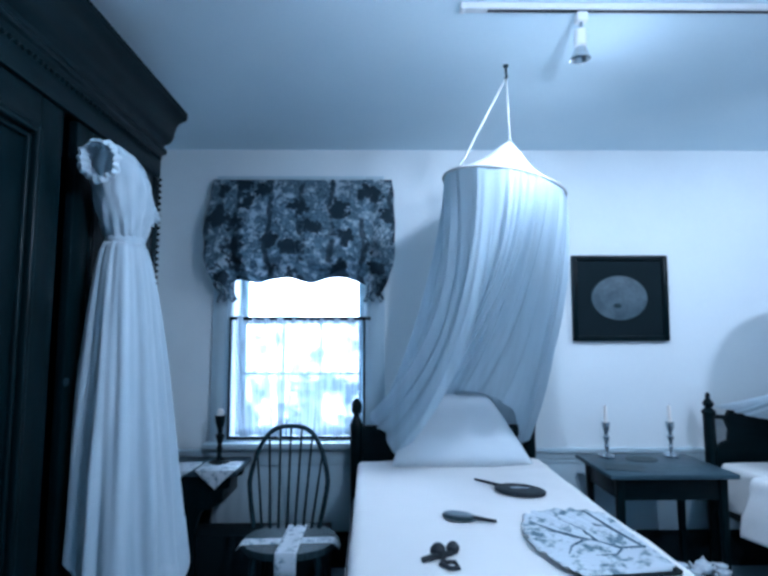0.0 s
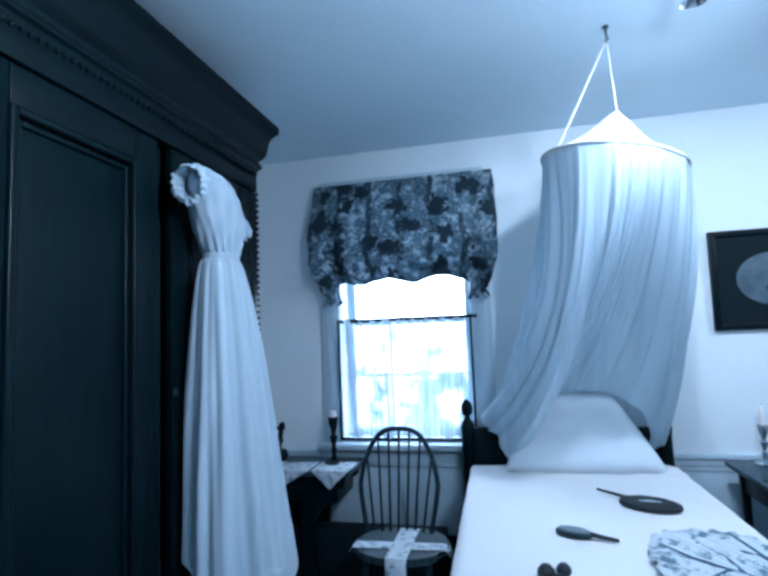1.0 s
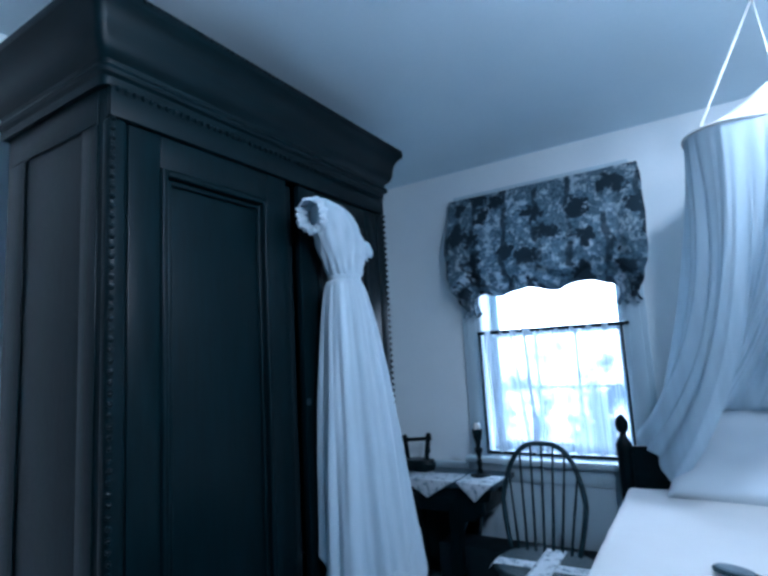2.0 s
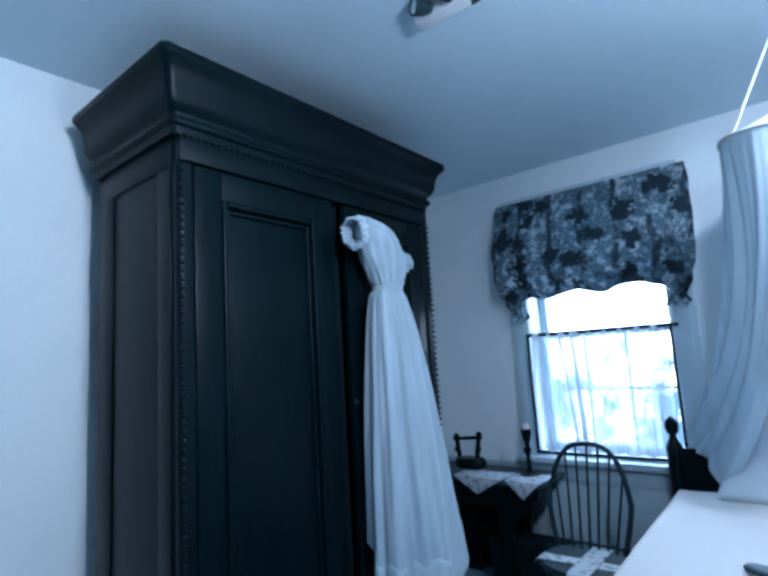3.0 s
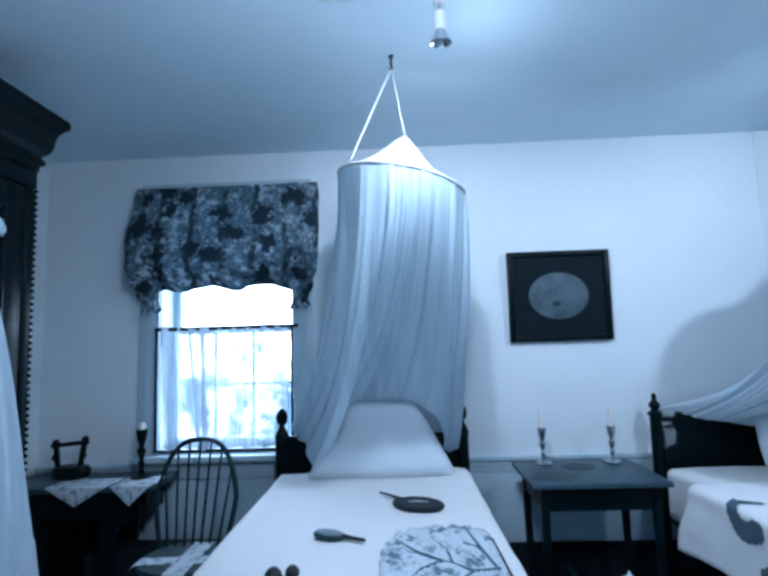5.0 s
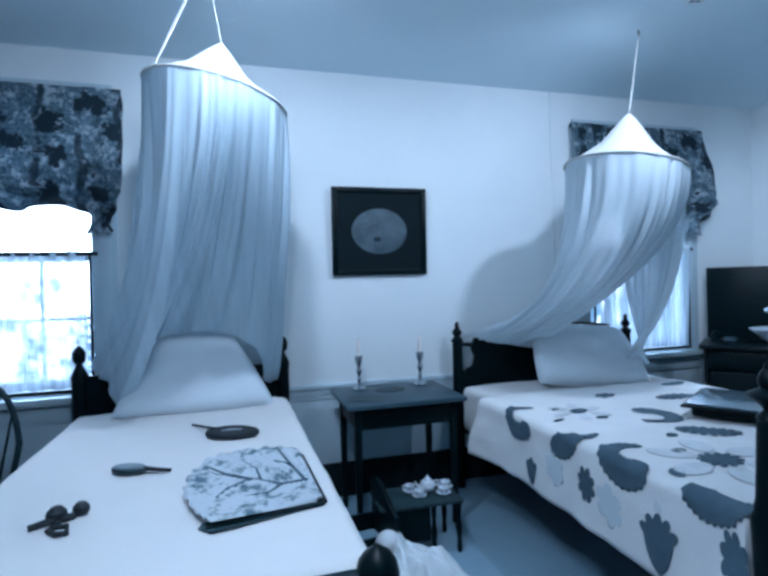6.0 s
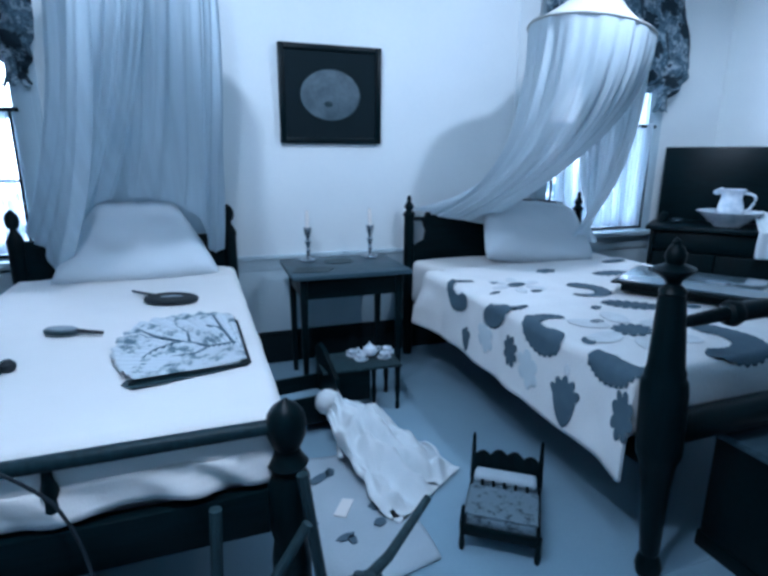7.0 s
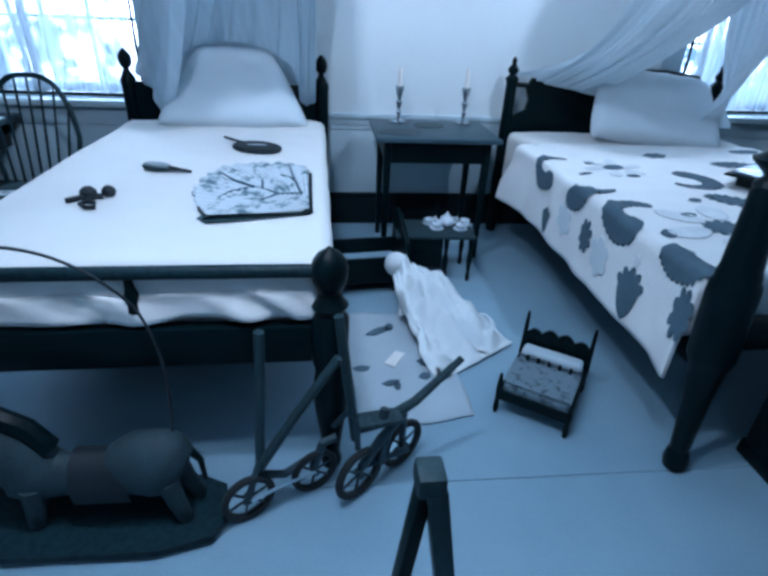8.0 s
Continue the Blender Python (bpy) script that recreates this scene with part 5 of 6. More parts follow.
    for x, y, a in ((2.22, 1.61, 0.085), (2.24, 1.95, 0.08)):
        patch(x, y, leaf(a, a * 0.75, 0.6, 3), APPLM)
    for k in range(6):
        a = k * math.pi / 3 + 0.2
        patch(2.70 + 0.155 * math.cos(a), 1.43 + 0.155 * math.sin(a), oval(0.08, 0.05, a), APPLP)
        patch(2.68 + 0.1 * math.cos(a), 2.19 + 0.1 * math.sin(a), oval(0.05, 0.028, a), APPLP)
    return q


quilt()
bm = draped(2.47, 3.73, 2.64, 3.0, 0.662, 0.03, 0.27, 0.1, 0.0, 0.0, 80, 30, 0.008, 9.0)
thicken(solo("bed_sheet", bm, SHEET, "white sheet folded back at the bed head", "sheet", angle=60), 0.005)
bm = pillow(0.72, 0.45, 0.17, 4.0, 0.1)
bm.transform(pose(3.22, 2.84, 0.835, -40, 5, -5))
solo("pillow", bm, PILLOW, "plump white pillow leaning on the dark headboard", "pillow", angle=70)

# box lid and tray on the quilt
tr = thing("serving_tray", "flat dark wooden tray with a glossy pale lid on the quilt", "tray", (3.42, 1.73, 0.68), -58, world=False)
part("base", merge(box(-0.33, -0.19, 0.0, 0.33, 0.19, 0.04, 0.006), box(-0.37, -0.23, 0.0405, 0.37, 0.23, 0.052, 0.005)), DARKX, tr)
part("lid", box(-0.35, -0.21, 0.053, 0.35, 0.21, 0.062, 0.004), GAMEB, tr, "glossy pale lid")

# ---- washstand in the corner ----
ws = thing("washstand", "dark wooden washstand with a tall splashback across the corner", "washstand", (4.80, 2.80, 0), -51.8, world=False)
part("splashback", box(-0.42, -0.03, 0.85, 0.42, -0.005, 1.385, 0.005), DARKX, ws)
part("top", box(-0.44, -0.52, 0.82, 0.44, -0.031, 0.848, 0.006), DARKX, ws)
part("body", merge(box(-0.41, -0.49, 0.12, -0.385, -0.05, 0.819, 0.003), box(0.385, -0.49, 0.12, 0.41, -0.05, 0.819, 0.003), box(-0.384, -0.07, 0.12, 0.384, -0.05, 0.819, 0)), DARK, ws)
part("drawer", box(-0.38, -0.495, 0.68, 0.38, -0.47, 0.81, 0.005), DARKX, ws)
for a, b in ((-0.38, -0.003), (0.003, 0.38)):
    d = part("door", box(a, -0.492, 0.13, b, -0.47, 0.672, 0.005), DARK, ws)
    part("knob", lathe([(0.006, 0), (0.006, 0.01), (0.014, 0.018), (0.003, 0.026)], 12, m=pose((a + b) / 2 + (0.16 if a < -0.1 else -0.16), -0.492, 0.42, 90, 0, 0)), DARK, d)
for x in (-0.39, 0.39):
    for y in (-0.47, -0.07):
        part("foot", lathe([(0.02, 0), (0.026, 0.03), (0.022, 0.12)], 12, at=(x, y, 0)), DARK, ws)
_w = pose(4.80, 2.80, 0, 0, 0, -51.8)
bowl = thing("wash_basin", "white patterned china wash basin on the washstand", "basin", tuple((_w @ pose(0.04, -0.29, 0.85)).translation), world=False)
part("bowl", lathe([(0.085, 0), (0.09, 0.012), (0.13, 0.04), (0.175, 0.085), (0.198, 0.1), (0.2, 0.106), (0.185, 0.102), (0.15, 0.075), (0.1, 0.03), (0.002, 0.022)], 40), CHINA, bowl)
jug = thing("pitcher", "white china pitcher with a painted band standing in the basin", "pitcher", tuple((_w @ pose(0.04, -0.29, 0.876)).translation), -40, world=False)
part("body", lathe([(0.06, 0), (0.066, 0.01), (0.078, 0.05), (0.082, 0.09), (0.07, 0.14), (0.062, 0.17), (0.068, 0.2), (0.082, 0.225), (0.078, 0.226), (0.06, 0.19), (0.05, 0.16), (0.002, 0.05)], 32), CHINA, jug)
part("handle", tube(bez((0.066, 0, 0.2), (0.17, 0, 0.2), (0.125, 0, 0.12), 8) + bez((0.125, 0, 0.12), (0.11, 0, 0.08), (0.078, 0, 0.075), 6)[1:], 0.0095, 10), CHINA, jug)
part("spout", lathe([(0.02, 0), (0.03, 0.02), (0.026, 0.035), (0.02, 0.034)], 16, m=pose(-0.072, 0, 0.195, 0, -28, 0), sx=1.1, sy=0.8), CHINA, jug)


def towel(u, v):
    s = v * 0.47
    x = 0.215 + 0.115 * u + 0.01 * math.sin(v * 5)
    if s < 0.3:
        p = (x - 0.05 * (1 - s / 0.3), -0.25 - 0.28 * s / 0.3, 0.853 + 0.105 * max(0, 1 - s / 0.22) + 0.004 * math.sin(u * 15))
    else:
        p = (x + 0.03 * (s - 0.3), -0.532 - 0.012 * math.sin(u * 9), 0.85 - (s - 0.3))
    return _w @ Vector(p)


thicken(solo("hand_towel", sheet(towel, 16, 34), PILLOW, "pale cloth towel hanging over the washstand edge", "towel"), 0.004)
for lx, r, h, m_, lab in ((-0.36, 0.03, 0.07, DARK, "small dark turned jar on the washstand"), (-0.27, 0.045, 0.03, IRON, "low dark dish on the washstand"), (0.36, 0.035, 0.05, CHINA, "small white china soap dish on the washstand")):
    p = (_w @ pose(lx, -0.2, 0.85)).translation
    solo("small_jar", lathe([(r * 0.8, 0), (r, h * 0.3), (r * 0.9, h * 0.8), (r * 0.5, h * 0.95), (r * 0.4, h), (0.002, h * 1.05)], 16, at=tuple(p)), m_, lab, "jar")

# ---- trunk at the foot of the quilted bed ----
tk = thing("blanket_chest", "low dark wooden chest at the foot of the bed", "chest", (3.1, 0.7, 0))
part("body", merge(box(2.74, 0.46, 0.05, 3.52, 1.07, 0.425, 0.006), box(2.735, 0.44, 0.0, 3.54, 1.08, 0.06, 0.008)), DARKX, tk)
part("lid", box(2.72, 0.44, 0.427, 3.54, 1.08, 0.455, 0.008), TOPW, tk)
part("hasp", box(3.09, 0.432, 0.36, 3.13, 0.4395, 0.44, 0.002), IRON, tk)
solo("folded_paper", prism([(2.80, 0.80), (3.05, 0.72), (3.1, 0.88), (2.84, 0.94)], 0.4558, 0.4585), SHEET, "white paper sheet lying on the chest", "paper")

# ---- toys on the floor ----
def doll():
    """A cloth doll in a long white gown, propped on the floor: one plain form."""
    H0, F = Vector((1.685, 2.15, 0.165)), Vector((2.03, 1.64, 0.02))
    d = (F - H0)
    side = Vector((0, 0, 1)).cross(d).normalized()

    def body(u, v):
        a = u * 2 * math.pi
        c = H0 + d * (0.1 + 0.9 * v)
        w = 0.085 + 0.06 * min(1, v * 6) + 0.11 * max(0, v - 0.2)
        h = 0.058 + 0.012 * math.sin(v * 3) - 0.05 * v
        w += 0.025 * math.sin(5 * a + v * 5) * v + 0.06 * wob(math.cos(a) * 2, v * 4, 3.3) * v
        p = c + side * (w * math.cos(a) - 0.065 * v) + Vector((0, 0, 1)) * (max(0.012, h) * math.sin(a) + (0.006 + 0.014 * v) * math.sin(9 * a + 5 * v) * max(0, math.sin(a)) + 0.036 * wob(math.cos(a) * 3, v * 6, 1.1) + 0.016 * wob(math.cos(a) * 7, v * 14, 4.1) + 0.03 * max(0, math.sin(a)) * math.sin(9 * v + 7 * wob(math.cos(a) * 2, v * 3, 8)))
        return (p.x, p.y, max(0.016, 0.016 + (p.z + 0.025 * (1 - v) - 0.016) * min(1, (1 - v) * 9)))
    parts_ = [sheet(body, 110, 70, True)]
    head = lathe([(0.001, -0.058), (0.028, -0.052), (0.046, -0.03), (0.05, -0.012), (0.06, -0.006), (0.06, 0.006), (0.055, 0.012), (0.052, 0.03), (0.034, 0.052), (0.001, 0.06)], 20, m=pose(1.68, 2.16, 0.19, 35, -25, 0))
    parts_.append(head)
    for s in (1, -1):
        st = H0 + d * 0.17 + side * 0.07 * s
        en = H0 + d * 0.32 + side * 0.14 * s
        parts_.append(tube([(st.x, st.y, 0.16), ((st.x + en.x) / 2 + 0.01, (st.y + en.y) / 2, 0.12), (en.x, en.y, 0.05)], 0.022, 10, 0.016))
    return solo("cloth_doll", merge(*parts_), DOLLM, "plain cloth doll in a long white gown lying on the floor", "doll", angle=70)


doll()


def floor_quilt():
    q = thing("doll_quilt", "small pale quilt with dark patches spread on the floor", "quilt", (1.6, 1.62, 0.0), 3, world=False)

    def f(u, v):
        return (-0.17 + 0.42 * u + 0.01 * math.sin(v * 9), -0.36 + 0.74 * v + 0.012 * math.sin(u * 8), 0.007 + 0.003 * wob(u * 5, v * 5, 2))
    thicken(part("cloth", sheet(f, 24, 30), DCLOTH, q), 0.006)
    for x, y, a, b, r in ((-0.02, 0.22, 0.06, 0.022, 0.5), (0.03, 0.245, 0.03, 0.02, 1.2), (0.145, -0.025, 0.035, 0.026, 0), (0.12, -0.115, 0.024, 0.02, 0.4), (-0.125, -0.045, 0.032, 0.018, 0), (-0.02, -0.145, 0.034, 0.016, 0.2), (0.0, -0.165, 0.014, 0.022, 0)):
        part("patch", prism([(x + a * (1 + 0.16 * math.sin(5 * t)) * math.cos(t) * math.cos(r) - b * math.sin(t) * math.sin(r), y + a * (1 + 0.16 * math.sin(5 * t)) * math.cos(t) * math.sin(r) + b * math.sin(t) * math.cos(r)) for t in (2 * math.pi * k / 22 for k in range(22))], 0.0125, 0.016), APPL, q)
    part("patch", prism([(-0.03, -0.02), (0.03, 0.06), (0.07, 0.04), (0.01, -0.05)], 0.0125, 0.016), SHEET, q, "white folded patch")
    return q


floor_quilt()


def doll_cradle():
    c = thing("doll_cradle", "dark wooden doll cradle with scrolled end boards", "doll cradle", (1.52, 2.33, 0), 8, world=False)
    end = [(-0.14, 0.03), (0.14, 0.03), (0.16, 0.16), (0.145, 0.27), (0.17, 0.33), (0.12, 0.37), (0.05, 0.36), (0, 0.33), (-0.05, 0.3), (-0.12, 0.26), (-0.15, 0.16)]
    part("end_board", prism(end, 0, 0.022, pose(0.2, 0, 0, 90, 0, 90)), DARK, c, "scrolled end board")
    part("end_board", prism([(x, z * 0.72) for x, z in end], 0, 0.022, pose(-0.24, 0, 0, 90, 0, 90)), DARK, c, "scrolled end board")
    part("side_board", box(-0.22, -0.135, 0.06, 0.2, -0.115, 0.2, 0.004), DARKX, c)
    part("side_board", box(-0.22, 0.115, 0.06, 0.2, 0.135, 0.2, 0.004), DARKX, c)
    part("bottom_board", box(-0.22, -0.114, 0.06, 0.2, 0.114, 0.075, 0.003), MID, c)
    for x in (-0.22, 0.2):
        part("rocker", prism([(-0.19, 0.035), (-0.1, 0.008), (0, 0.0), (0.1, 0.008), (0.19, 0.035), (0.17, 0.05), (0, 0.03), (-0.17, 0.05)], 0, 0.02, pose(x, 0, 0, 90, 0, 90)), DARK, c)
    part("cushion", box(-0.215, -0.11, 0.078, 0.195, 0.11, 0.13, 0.02, 3), FLOORM, c, "pale blue cushion")
    return c


doll_cradle()


def doll_table():
    t = thing("doll_table", "small dark doll table with a raised leaf under the side table", "doll table", (1.95, 2.46, 0), -2, world=False)
    part("tabletop", box(-0.25, -0.13, 0.243, 0.17, 0.12, 0.26, 0.004), MID, t)
    part("side_panel", box(-0.2, -0.12, 0.03, -0.18, 0.11, 0.243, 0.003), DARK, t)
    part("front_panel", box(-0.179, -0.12, 0.08, 0.0, -0.1, 0.243, 0.003), DARKX, t)
    for x in (0.02, 0.15):
        for y in (-0.11, 0.1):
            part("leg", lathe([(0.01, 0), (0.013, 0.02), (0.01, 0.06), (0.016, 0.12), (0.01, 0.16), (0.015, 0.243)], 10, at=(x, y, 0)), DARK, t)
    return t


doll_table()
_z = 0.262
pot = thing("toy_teapot", "tiny white china teapot on the doll table", "teapot", (1.985, 2.48, _z), world=False, group="doll tea set")
part("body", lathe([(0.018, 0), (0.036, 0.012), (0.042, 0.03), (0.034, 0.05), (0.018, 0.058)], 20), CHINA, pot)
part("lid", lathe([(0.02, 0.058), (0.014, 0.066), (0.005, 0.07), (0.008, 0.077), (0.002, 0.082)], 16), CHINA, pot)
part("spout", tube([(-0.036, 0, 0.025), (-0.055, 0, 0.035), (-0.068, 0, 0.056)], 0.009, 8, 0.005), CHINA, pot)
part("handle", tube(bez((0.034, 0, 0.046), (0.085, 0, 0.055), (0.036, 0, 0.016)), 0.005, 8), CHINA, pot)
cup = thing("toy_cup", "tiny white china cup on the doll table", "cup", (2.05, 2.43, _z), world=False, group="doll tea set")
part("bowl", lathe([(0.012, 0), (0.022, 0.01), (0.028, 0.03), (0.026, 0.03), (0.02, 0.012), (0.002, 0.006)], 18), CHINA, cup)
part("handle", tube(bez((0.026, 0, 0.026), (0.05, 0, 0.026), (0.022, 0, 0.01)), 0.003, 6), CHINA, cup)
part("saucer", lathe([(0.02, 0), (0.038, 0.004), (0.04, 0.006), (0.018, 0.003)], 20), CHINA, cup)
for x, y, r in ((1.925, 2.44, 30), (1.90, 2.51, 150), (2.09, 2.50, 80)):
    copy_thing(cup, pose(x, y, _z, 0, 0, r))


def doll_bed():
    b = thing("doll_bed", "small dark four-post doll bed with a printed mattress", "doll bed", (2.14, 1.36, 0), -35, world=False)
    X, Y = 0.125, 0.145
    for x, y, h in ((-X, Y, 0.285), (X, Y, 0.285), (-X, -Y, 0.175), (X, -Y, 0.11)):
        part("post", lathe([(0.008, 0), (0.011, 0.02), (0.008, 0.06), (0.011, 0.1), (0.008, h * 0.8), (0.006, h - 0.01), (0.002, h)], 10, at=(x, y, 0)), DARK, b)
    part("side_rail", box(-X - 0.005, -Y, 0.07, -X + 0.007, Y, 0.1, 0.002), DARKY, b)
    part("side_rail", box(X - 0.007, -Y, 0.07, X + 0.005, Y, 0.1, 0.002), DARKY, b)
    part("foot_board", box(-X, -Y - 0.005, 0.06, X, -Y + 0.006, 0.1, 0.002), DARKX, b)
    hb = [(-X, 0.1), (X, 0.1)] + [(X - 2 * X * k / 24, 0.185 + 0.02 * abs(math.sin(k * math.pi / 6)) + 0.02 * math.sin(k * math.pi / 24)) for k in range(25)]
    part("headboard", prism(hb, 0, 0.012, pose(0, Y + 0.006, 0, 90, 0, 0)), DARK, b, "scalloped headboard")
    part("mattress", box(-X + 0.009, -Y + 0.008, 0.085, X - 0.009, Y - 0.01, 0.125, 0.012, 3), DPRINT, b, "faded printed mattress")
    part("pillow", box(-X + 0.012, Y - 0.085, 0.126, X - 0.012, Y - 0.02, 0.16, 0.015, 3), DCLOTH, b)
    part("blanket", box(-X + 0.004, -Y + 0.012, 0.127, X - 0.004, Y - 0.11, 0.137, 0.004, 2), DPRINT, b)
    for k in range(5):
        part("spindle", tube([(-0.08 + 0.04 * k, Y - 0.10, 0.128), (-0.08 + 0.04 * k, Y - 0.10, 0.152)], 0.006, 8), DARK, b)
    return b


doll_bed()


def wheel(parent, x, y, z, R, yaw, lean=0):
    m = pose(x, y, z, 90, 0, yaw) @ pose(0, 0, 0, lean, 0, 0)
    w = part("wheel", merge(ring(R * 0.8, R * 0.05, m, 28, 6), lathe([(R * 0.14, -0.014), (R * 0.16, 0), (R * 0.14, 0.014)], 12, m=m)), IRON, parent)
    part("tyre", ring(R * 0.86, R * 0.14, m, 32, 8), RUBBER, w)
    for k in range(6):
        a = math.pi * k / 3 + 0.3
        part("spoke", tube([m @ Vector((R * 0.12 * math.cos(a), R * 0.12 * math.sin(a), 0)), m @ Vector((R * 0.78 * math.cos(a), R * 0.78 * math.sin(a), 0))], R * 0.05, 6), IRON, w)


def scooter():
    s = thing("toy_scooter", "old two-wheeled wooden scooter standing by the bed", "scooter", (1.21, 0.93, 0))
    wheel(s, 1.125, 0.915, 0.078, 0.078, 28)
    wheel(s, 1.305, 1.005, 0.075, 0.075, 28)
    part("deck", tube([(1.135, 0.90, 0.082), (1.22, 0.95, 0.085), (1.31, 0.995, 0.08)], 0.005, 8), FLOORM, s, "pale worn deck bar")
    part("frame", merge(tube([(1.15, 0.94, 0.14), (1.22, 0.975, 0.1), (1.29, 1.01, 0.12)], 0.012, 8), tube([(1.30, 1.01, 0.08), (1.33, 1.02, 0.17), (1.37, 1.03, 0.18)], 0.014, 8)), IRON, s)
    part("fork", merge(tube([(1.13, 0.935, 0.078), (1.158, 0.955, 0.19)], 0.008, 8), tube([(1.12, 0.895, 0.078), (1.158, 0.945, 0.19)], 0.008, 8)), IRON, s)
    part("steering_post", tube([(1.158, 0.95, 0.16), (1.175, 0.952, 0.4), (1.185, 0.955, 0.60)], 0.0135, 10), MID, s)
    part("brace", tube([(1.16, 0.94, 0.17), (1.26, 0.95, 0.34), (1.375, 0.96, 0.515)], 0.015, 10, 0.012), MID, s)
    return s


def tricycle():
    t = thing("toy_tricycle", "old wheeled wooden toy with a long pull handle", "toy cart", (1.5, 1.02, 0))
    wheel(t, 1.435, 0.975, 0.088, 0.088, 38)
    wheel(t, 1.575, 1.09, 0.085, 0.085, 38)
    part("axle", merge(tube([(1.45, 1.0, 0.09), (1.59, 1.06, 0.09)], 0.01, 8), tube([(1.50, 1.0, 0.1), (1.52, 1.02, 0.2)], 0.012, 8)), IRON, t)
    part("seat", merge(box(-0.075, -0.03, 0.255, 0.055, 0.03, 0.275, 0.008, 2, pose(1.50, 1.01, 0, 0, 0, 10)), tube([(1.43, 1.0, 0.23), (1.54, 1.03, 0.235)], 0.01, 8)), MID, t)
    part("frame", merge(tube([(1.44, 0.985, 0.1), (1.5, 1.01, 0.19), (1.57, 1.05, 0.25)], 0.014, 8), tube([(1.575, 1.09, 0.1), (1.565, 1.05, 0.26)], 0.012, 8), tube([(1.50, 1.0, 0.26), (1.505, 1.01, 0.3)], 0.014, 8)), IRON, t)
    part("pull_handle", tube([(1.53, 1.03, 0.255), (1.60, 1.06, 0.28), (1.745, 1.135, 0.375)], 0.017, 10, 0.011), MID, t)
    part("guide_post", tube([(1.423, 1.0, 0.2), (1.40, 1.01, 0.4), (1.376, 1.02, 0.60)], 0.014, 8), MID, t)
    part("crank", tube([(1.36, 1.0, 0.25), (1.40, 1.0, 0.3), (1.425, 0.99, 0.27), (1.43, 0.99, 0.17)], 0.009, 8), IRON, t)
    return t


scooter(), tricycle()


def rocking_horse():
    h = thing("toy_horse", "small grey toy horse on a dark wheeled board", "toy horse", (0.75, 0.93, 0), 4, world=True)
    out = [(0.36, 0.80), (0.9, 0.795), (1.04, 0.83), (1.07, 0.90), (1.05, 1.0), (0.97, 1.04), (0.36, 1.05)]
    part("board", prism(out, 0.02, 0.042), CHAIRW, h, "dark board with cut corners")
    for x in (0.45, 0.95):
        for y in (0.84, 1.0):
            part("caster", lathe([(0.012, -0.008), (0.018, 0), (0.012, 0.008)], 12, m=pose(x, y, 0.018, 90, 0, 0)), RUBBER, h)

    def blob(pts, rads):
        def f(u, v):
            s = v * (len(pts) - 1)
            i = min(int(s), len(pts) - 2)
            c = Vector(pts[i]).lerp(Vector(pts[i + 1]), s - i)
            r = rads[i] + (rads[i + 1] - rads[i]) * (s - i)
            d = (Vector(pts[i + 1]) - Vector(pts[i])).normalized()
            n = Vector((-d.z, 0, d.x))
            a = u * 2 * math.pi
            return c + r * (0.72 * math.cos(a) * Vector((0, 1, 0)) + math.sin(a) * n)
        return sheet(f, 24, 28, True)
    part("body", blob([(0.975, 0.93, 0.2), (0.965, 0.93, 0.205), (0.93, 0.93, 0.215), (0.87, 0.93, 0.215), (0.78, 0.93, 0.19), (0.68, 0.93, 0.185), (0.60, 0.93, 0.2), (0.55, 0.93, 0.215), (0.53, 0.93, 0.22)], [0.004, 0.07, 0.098, 0.1, 0.066, 0.06, 0.085, 0.08, 0.004]), HORSE, h, angle=80)
    part("neck", blob([(0.6, 0.93, 0.2), (0.56, 0.93, 0.27), (0.5, 0.93, 0.33), (0.43, 0.93, 0.36), (0.36, 0.93, 0.33), (0.33, 0.93, 0.31)], [0.085, 0.08, 0.068, 0.055, 0.038, 0.004]), HORSE, h, angle=80)
    part("mane", tube([(0.65, 0.93, 0.28), (0.61, 0.93, 0.345), (0.53, 0.93, 0.4), (0.43, 0.93, 0.415)], 0.028, 8), DARK, h, "dark mane")
    for x, y, t in ((0.93, 0.89, 0.03), (0.93, 0.97, 0.05), (0.60, 0.89, -0.02), (0.60, 0.97, -0.035)):
        part("leg", tube([(x, y, 0.19), (x + t * 0.4, y, 0.12), (x + t, y, 0.05), (x + t, y, 0.042)], 0.03, 10, 0.016), HORSE, h)
    part("saddle", sheet(lambda u, v: (0.70 + 0.14 * v, 0.93 + 0.066 * math.cos(math.pi * (u * 1.3 - 0.15)), 0.178 + 0.088 * math.sin(math.pi * (u * 1.3 - 0.15))), 16, 6), BLACK, h, "dark leather saddle")
    part("tail", tube([(0.99, 0.93, 0.25), (1.01, 0.93, 0.22), (1.015, 0.93, 0.15)], 0.012, 8, 0.006), DARK, h)
    return h


rocking_horse()
solo("cord", tube(bez((0.60, 1.05, 0.778), (0.76, 1.05, 0.77), (0.87, 1.055, 0.62), 10) + bez((0.87, 1.055, 0.62), (0.95, 1.03, 0.5), (0.945, 0.95, 0.30), 10)[1:], 0.004, 8), BLACK, "thin dark cord draped over the foot rail", "cord")

# ---- folding stand in front ----
fs = thing("folding_stand", "dark wooden A-shaped stand on the floor", "stand", (1.48, 0.36, 0))
part("leg", box(-0.010, -0.016, 0, 0.010, 0.016, 0.755, 0.003, 2, pose(1.395, 0.365, 0, 0, 6, 0)), DARK, fs)
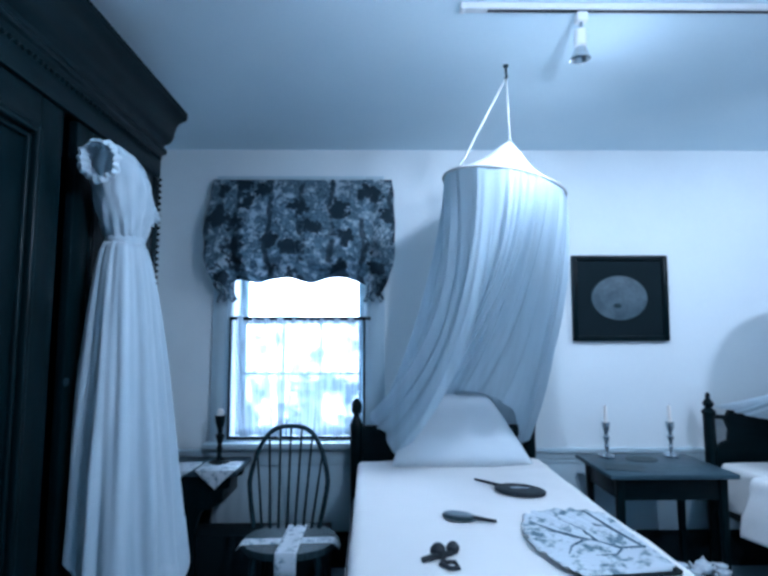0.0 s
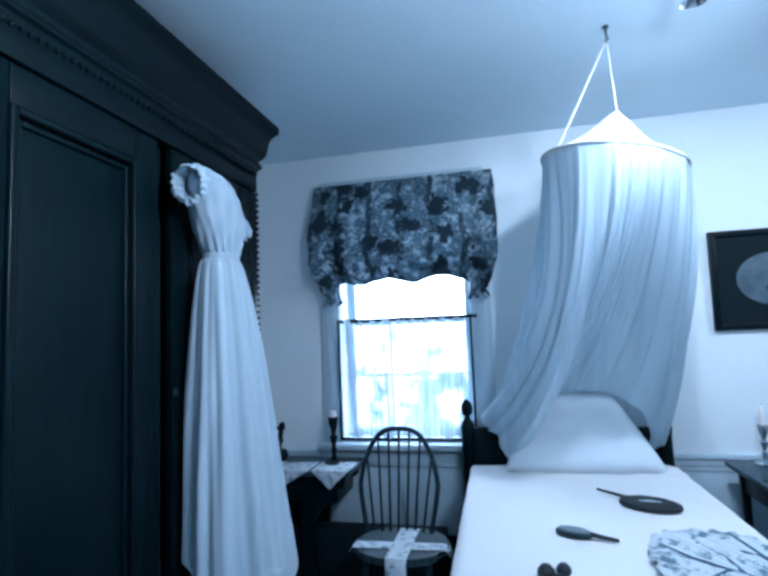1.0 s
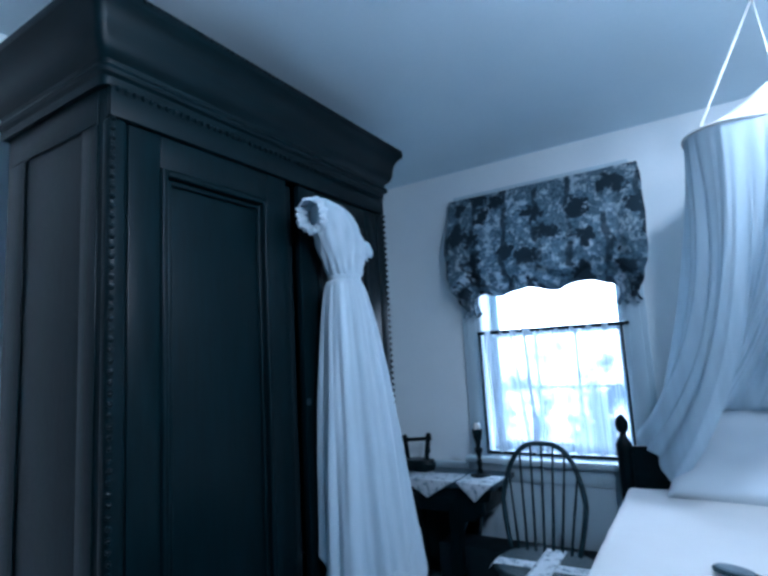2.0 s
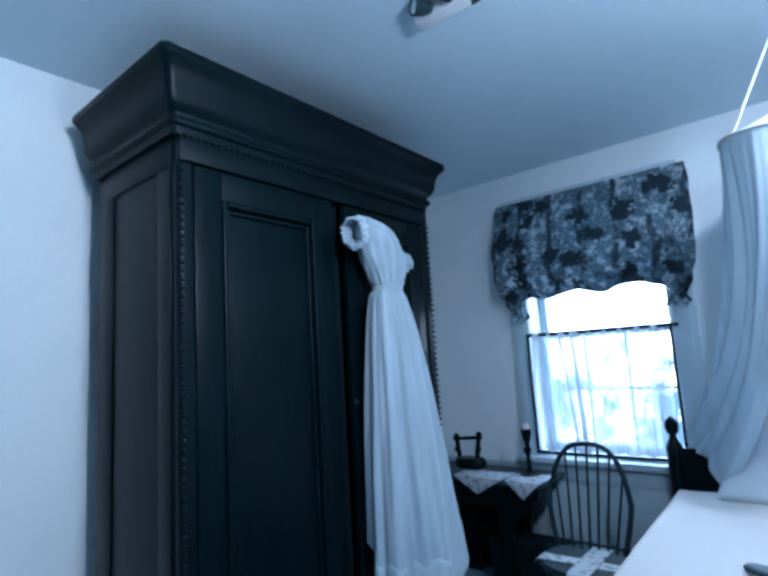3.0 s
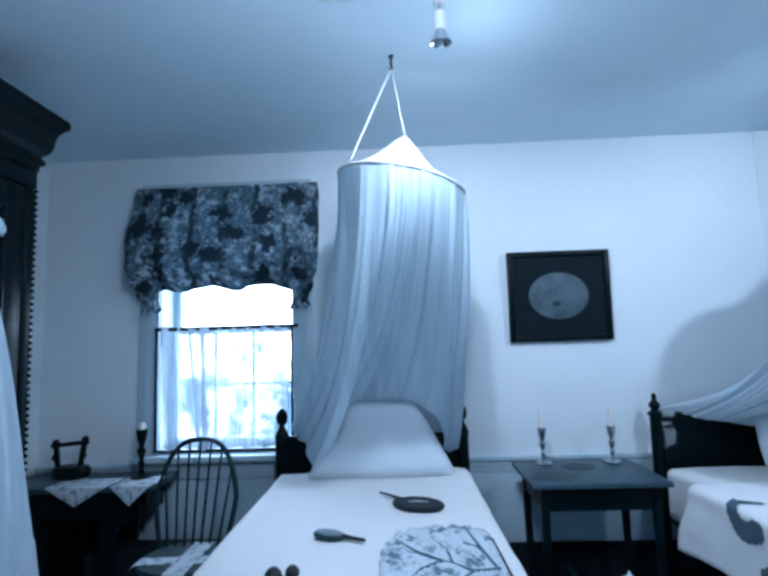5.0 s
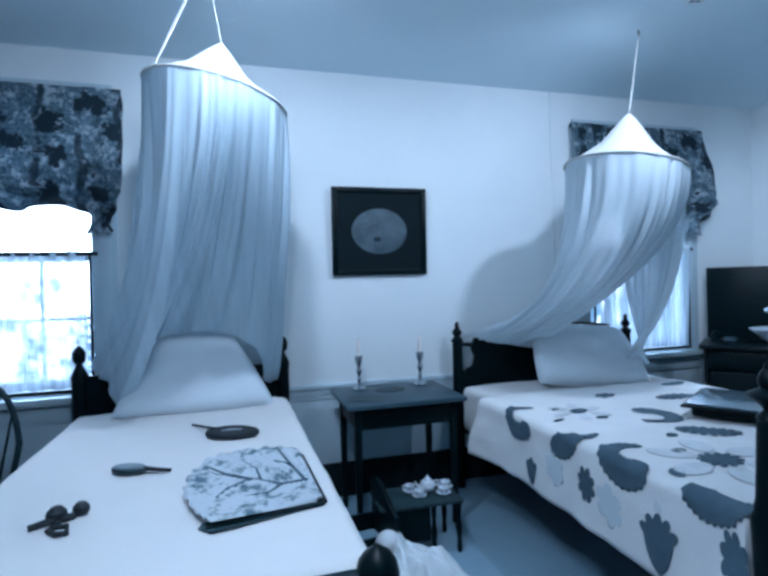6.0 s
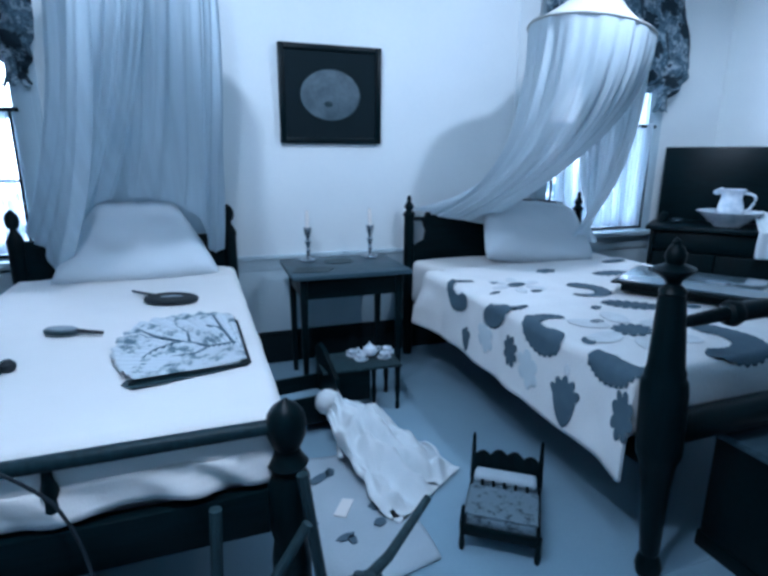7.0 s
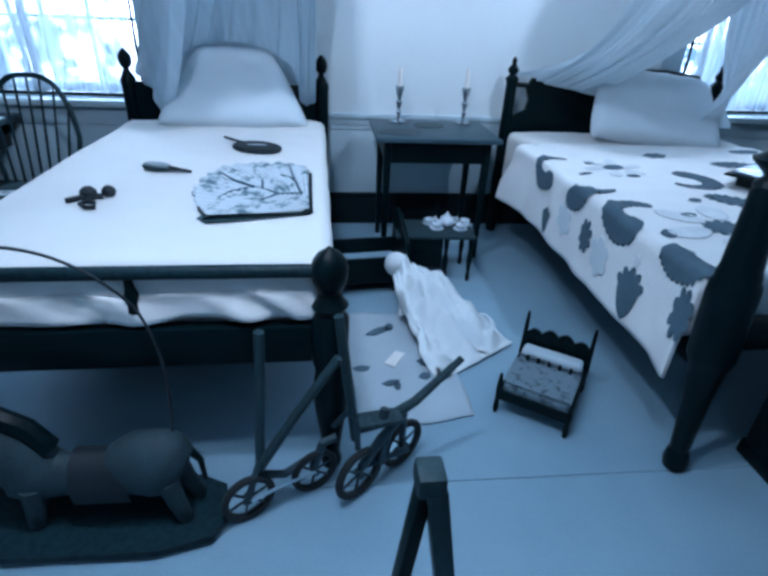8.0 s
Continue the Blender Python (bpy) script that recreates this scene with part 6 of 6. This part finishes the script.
part("leg", box(-0.014, -0.022, 0, 0.014, 0.022, 0.765, 0.003, 2, pose(1.60, 0.36, 0, 0, -8.6, 0)), MID, fs)
part("cap", box(1.460, 0.34, 0.745, 1.498, 0.385, 0.78, 0.006), MID, fs)
part("cross_bar", box(1.425, 0.355, 0.25, 1.56, 0.373, 0.29, 0.003), DARKX, fs)

# ---- track lights ----
def track(x0, x1, y, label):
    t = thing("light_track", label, "light track", ((x0 + x1) / 2, y, H - 0.03))
    part("rail", box(x0, y - 0.018, H - 0.022, x1, y + 0.018, H - 0.0005, 0.003), WHITEM, t)
    part("slot", box(x0 + 0.09, y - 0.006, H - 0.0265, x1, y + 0.006, H - 0.0225, 0.001), BLACK, t)
    part("end_cap", box(x0 - 0.012, y - 0.019, H - 0.025, x0 + 0.006, y + 0.019, H - 0.0005, 0.003), WHITEM, t)
    return t


def spot(x, y, aim):
    s = thing("track_spotlight", "white track spotlight with a flared chrome reflector", "spotlight", (x, y, H - 0.17))
    part("adapter", box(x - 0.022, y - 0.02, H - 0.062, x + 0.022, y + 0.02, H - 0.0275, 0.006), WHITEM, s)
    part("stem", tube([(x, y, H - 0.06), (x, y + 0.01, H - 0.085)], 0.008, 8), CHROME, s)
    d = (Vector(aim) - Vector((x, y + 0.012, H - 0.1))).normalized()
    m = Matrix.Translation((x, y + 0.012, H - 0.085)) @ d.to_track_quat("Z", "Y").to_matrix().to_4x4()
    part("body", lathe([(0.008, -0.005), (0.022, 0.0), (0.023, 0.06), (0.018, 0.065)], 18, m=m), WHITEM, s)
    part("reflector", lathe([(0.019, 0.066), (0.024, 0.075), (0.037, 0.108), (0.039, 0.112), (0.035, 0.108), (0.02, 0.072)], 22, m=m), CHROME, s, "flared chrome reflector")
    return s


track(0.725, 3.7, 1.69, "white ceiling light track above the beds")
spot(1.172, 1.70, (1.18, 1.85, 1.0))
spot(2.93, 1.66, (3.0, 2.2, 1.0))
spot(3.50, 1.69, (4.6, 2.05, 1.75))
# Track and two heads out of view, added to carry the front spots.
track(0.9, 2.6, 0.375, "ceiling light track assumed out of view in front of the beds")
spot(1.12, 0.375, (0.2, 0.3, 1.5))
spot(1.33, 0.375, (1.40, 0.45, 0.5))
lightbox = thing("emergency_light", "white ceiling light fitting with two dark lamp heads", "light fitting", (0.08, 1.33, H - 0.07))
part("housing", box(-0.02, 1.314, H - 0.052, 0.178, 1.372, H - 0.0005, 0.004), WHITEM, lightbox)
part("mounting_plate", box(0.03, 1.373, H - 0.03, 0.20, 1.40, H - 0.0005, 0.003), MID, lightbox)
for at, way in (((0.045, 1.285, H - 0.038), (-0.5, -0.85, -0.05)), ((0.135, 1.285, H - 0.038), (0.12, -0.95, -0.05))):
    m = Matrix.Translation(at) @ Vector(way).to_track_quat("Z", "Y").to_matrix().to_4x4()
    head = part("lamp_head", lathe([(0.01, -0.025), (0.018, -0.015), (0.023, 0.0), (0.029, 0.03), (0.031, 0.045), (0.028, 0.045), (0.022, 0.036)], 20, m=m), MID, lightbox, "dark flared lamp head")
    part("lens", lathe([(0.026, 0.04), (0.024, 0.043), (0.004, 0.045)], 18, m=m), CHROME, head, "shiny lamp front")
    part("bracket", tube([at, (at[0], 1.316, H - 0.034)], 0.009, 8), MID, lightbox)
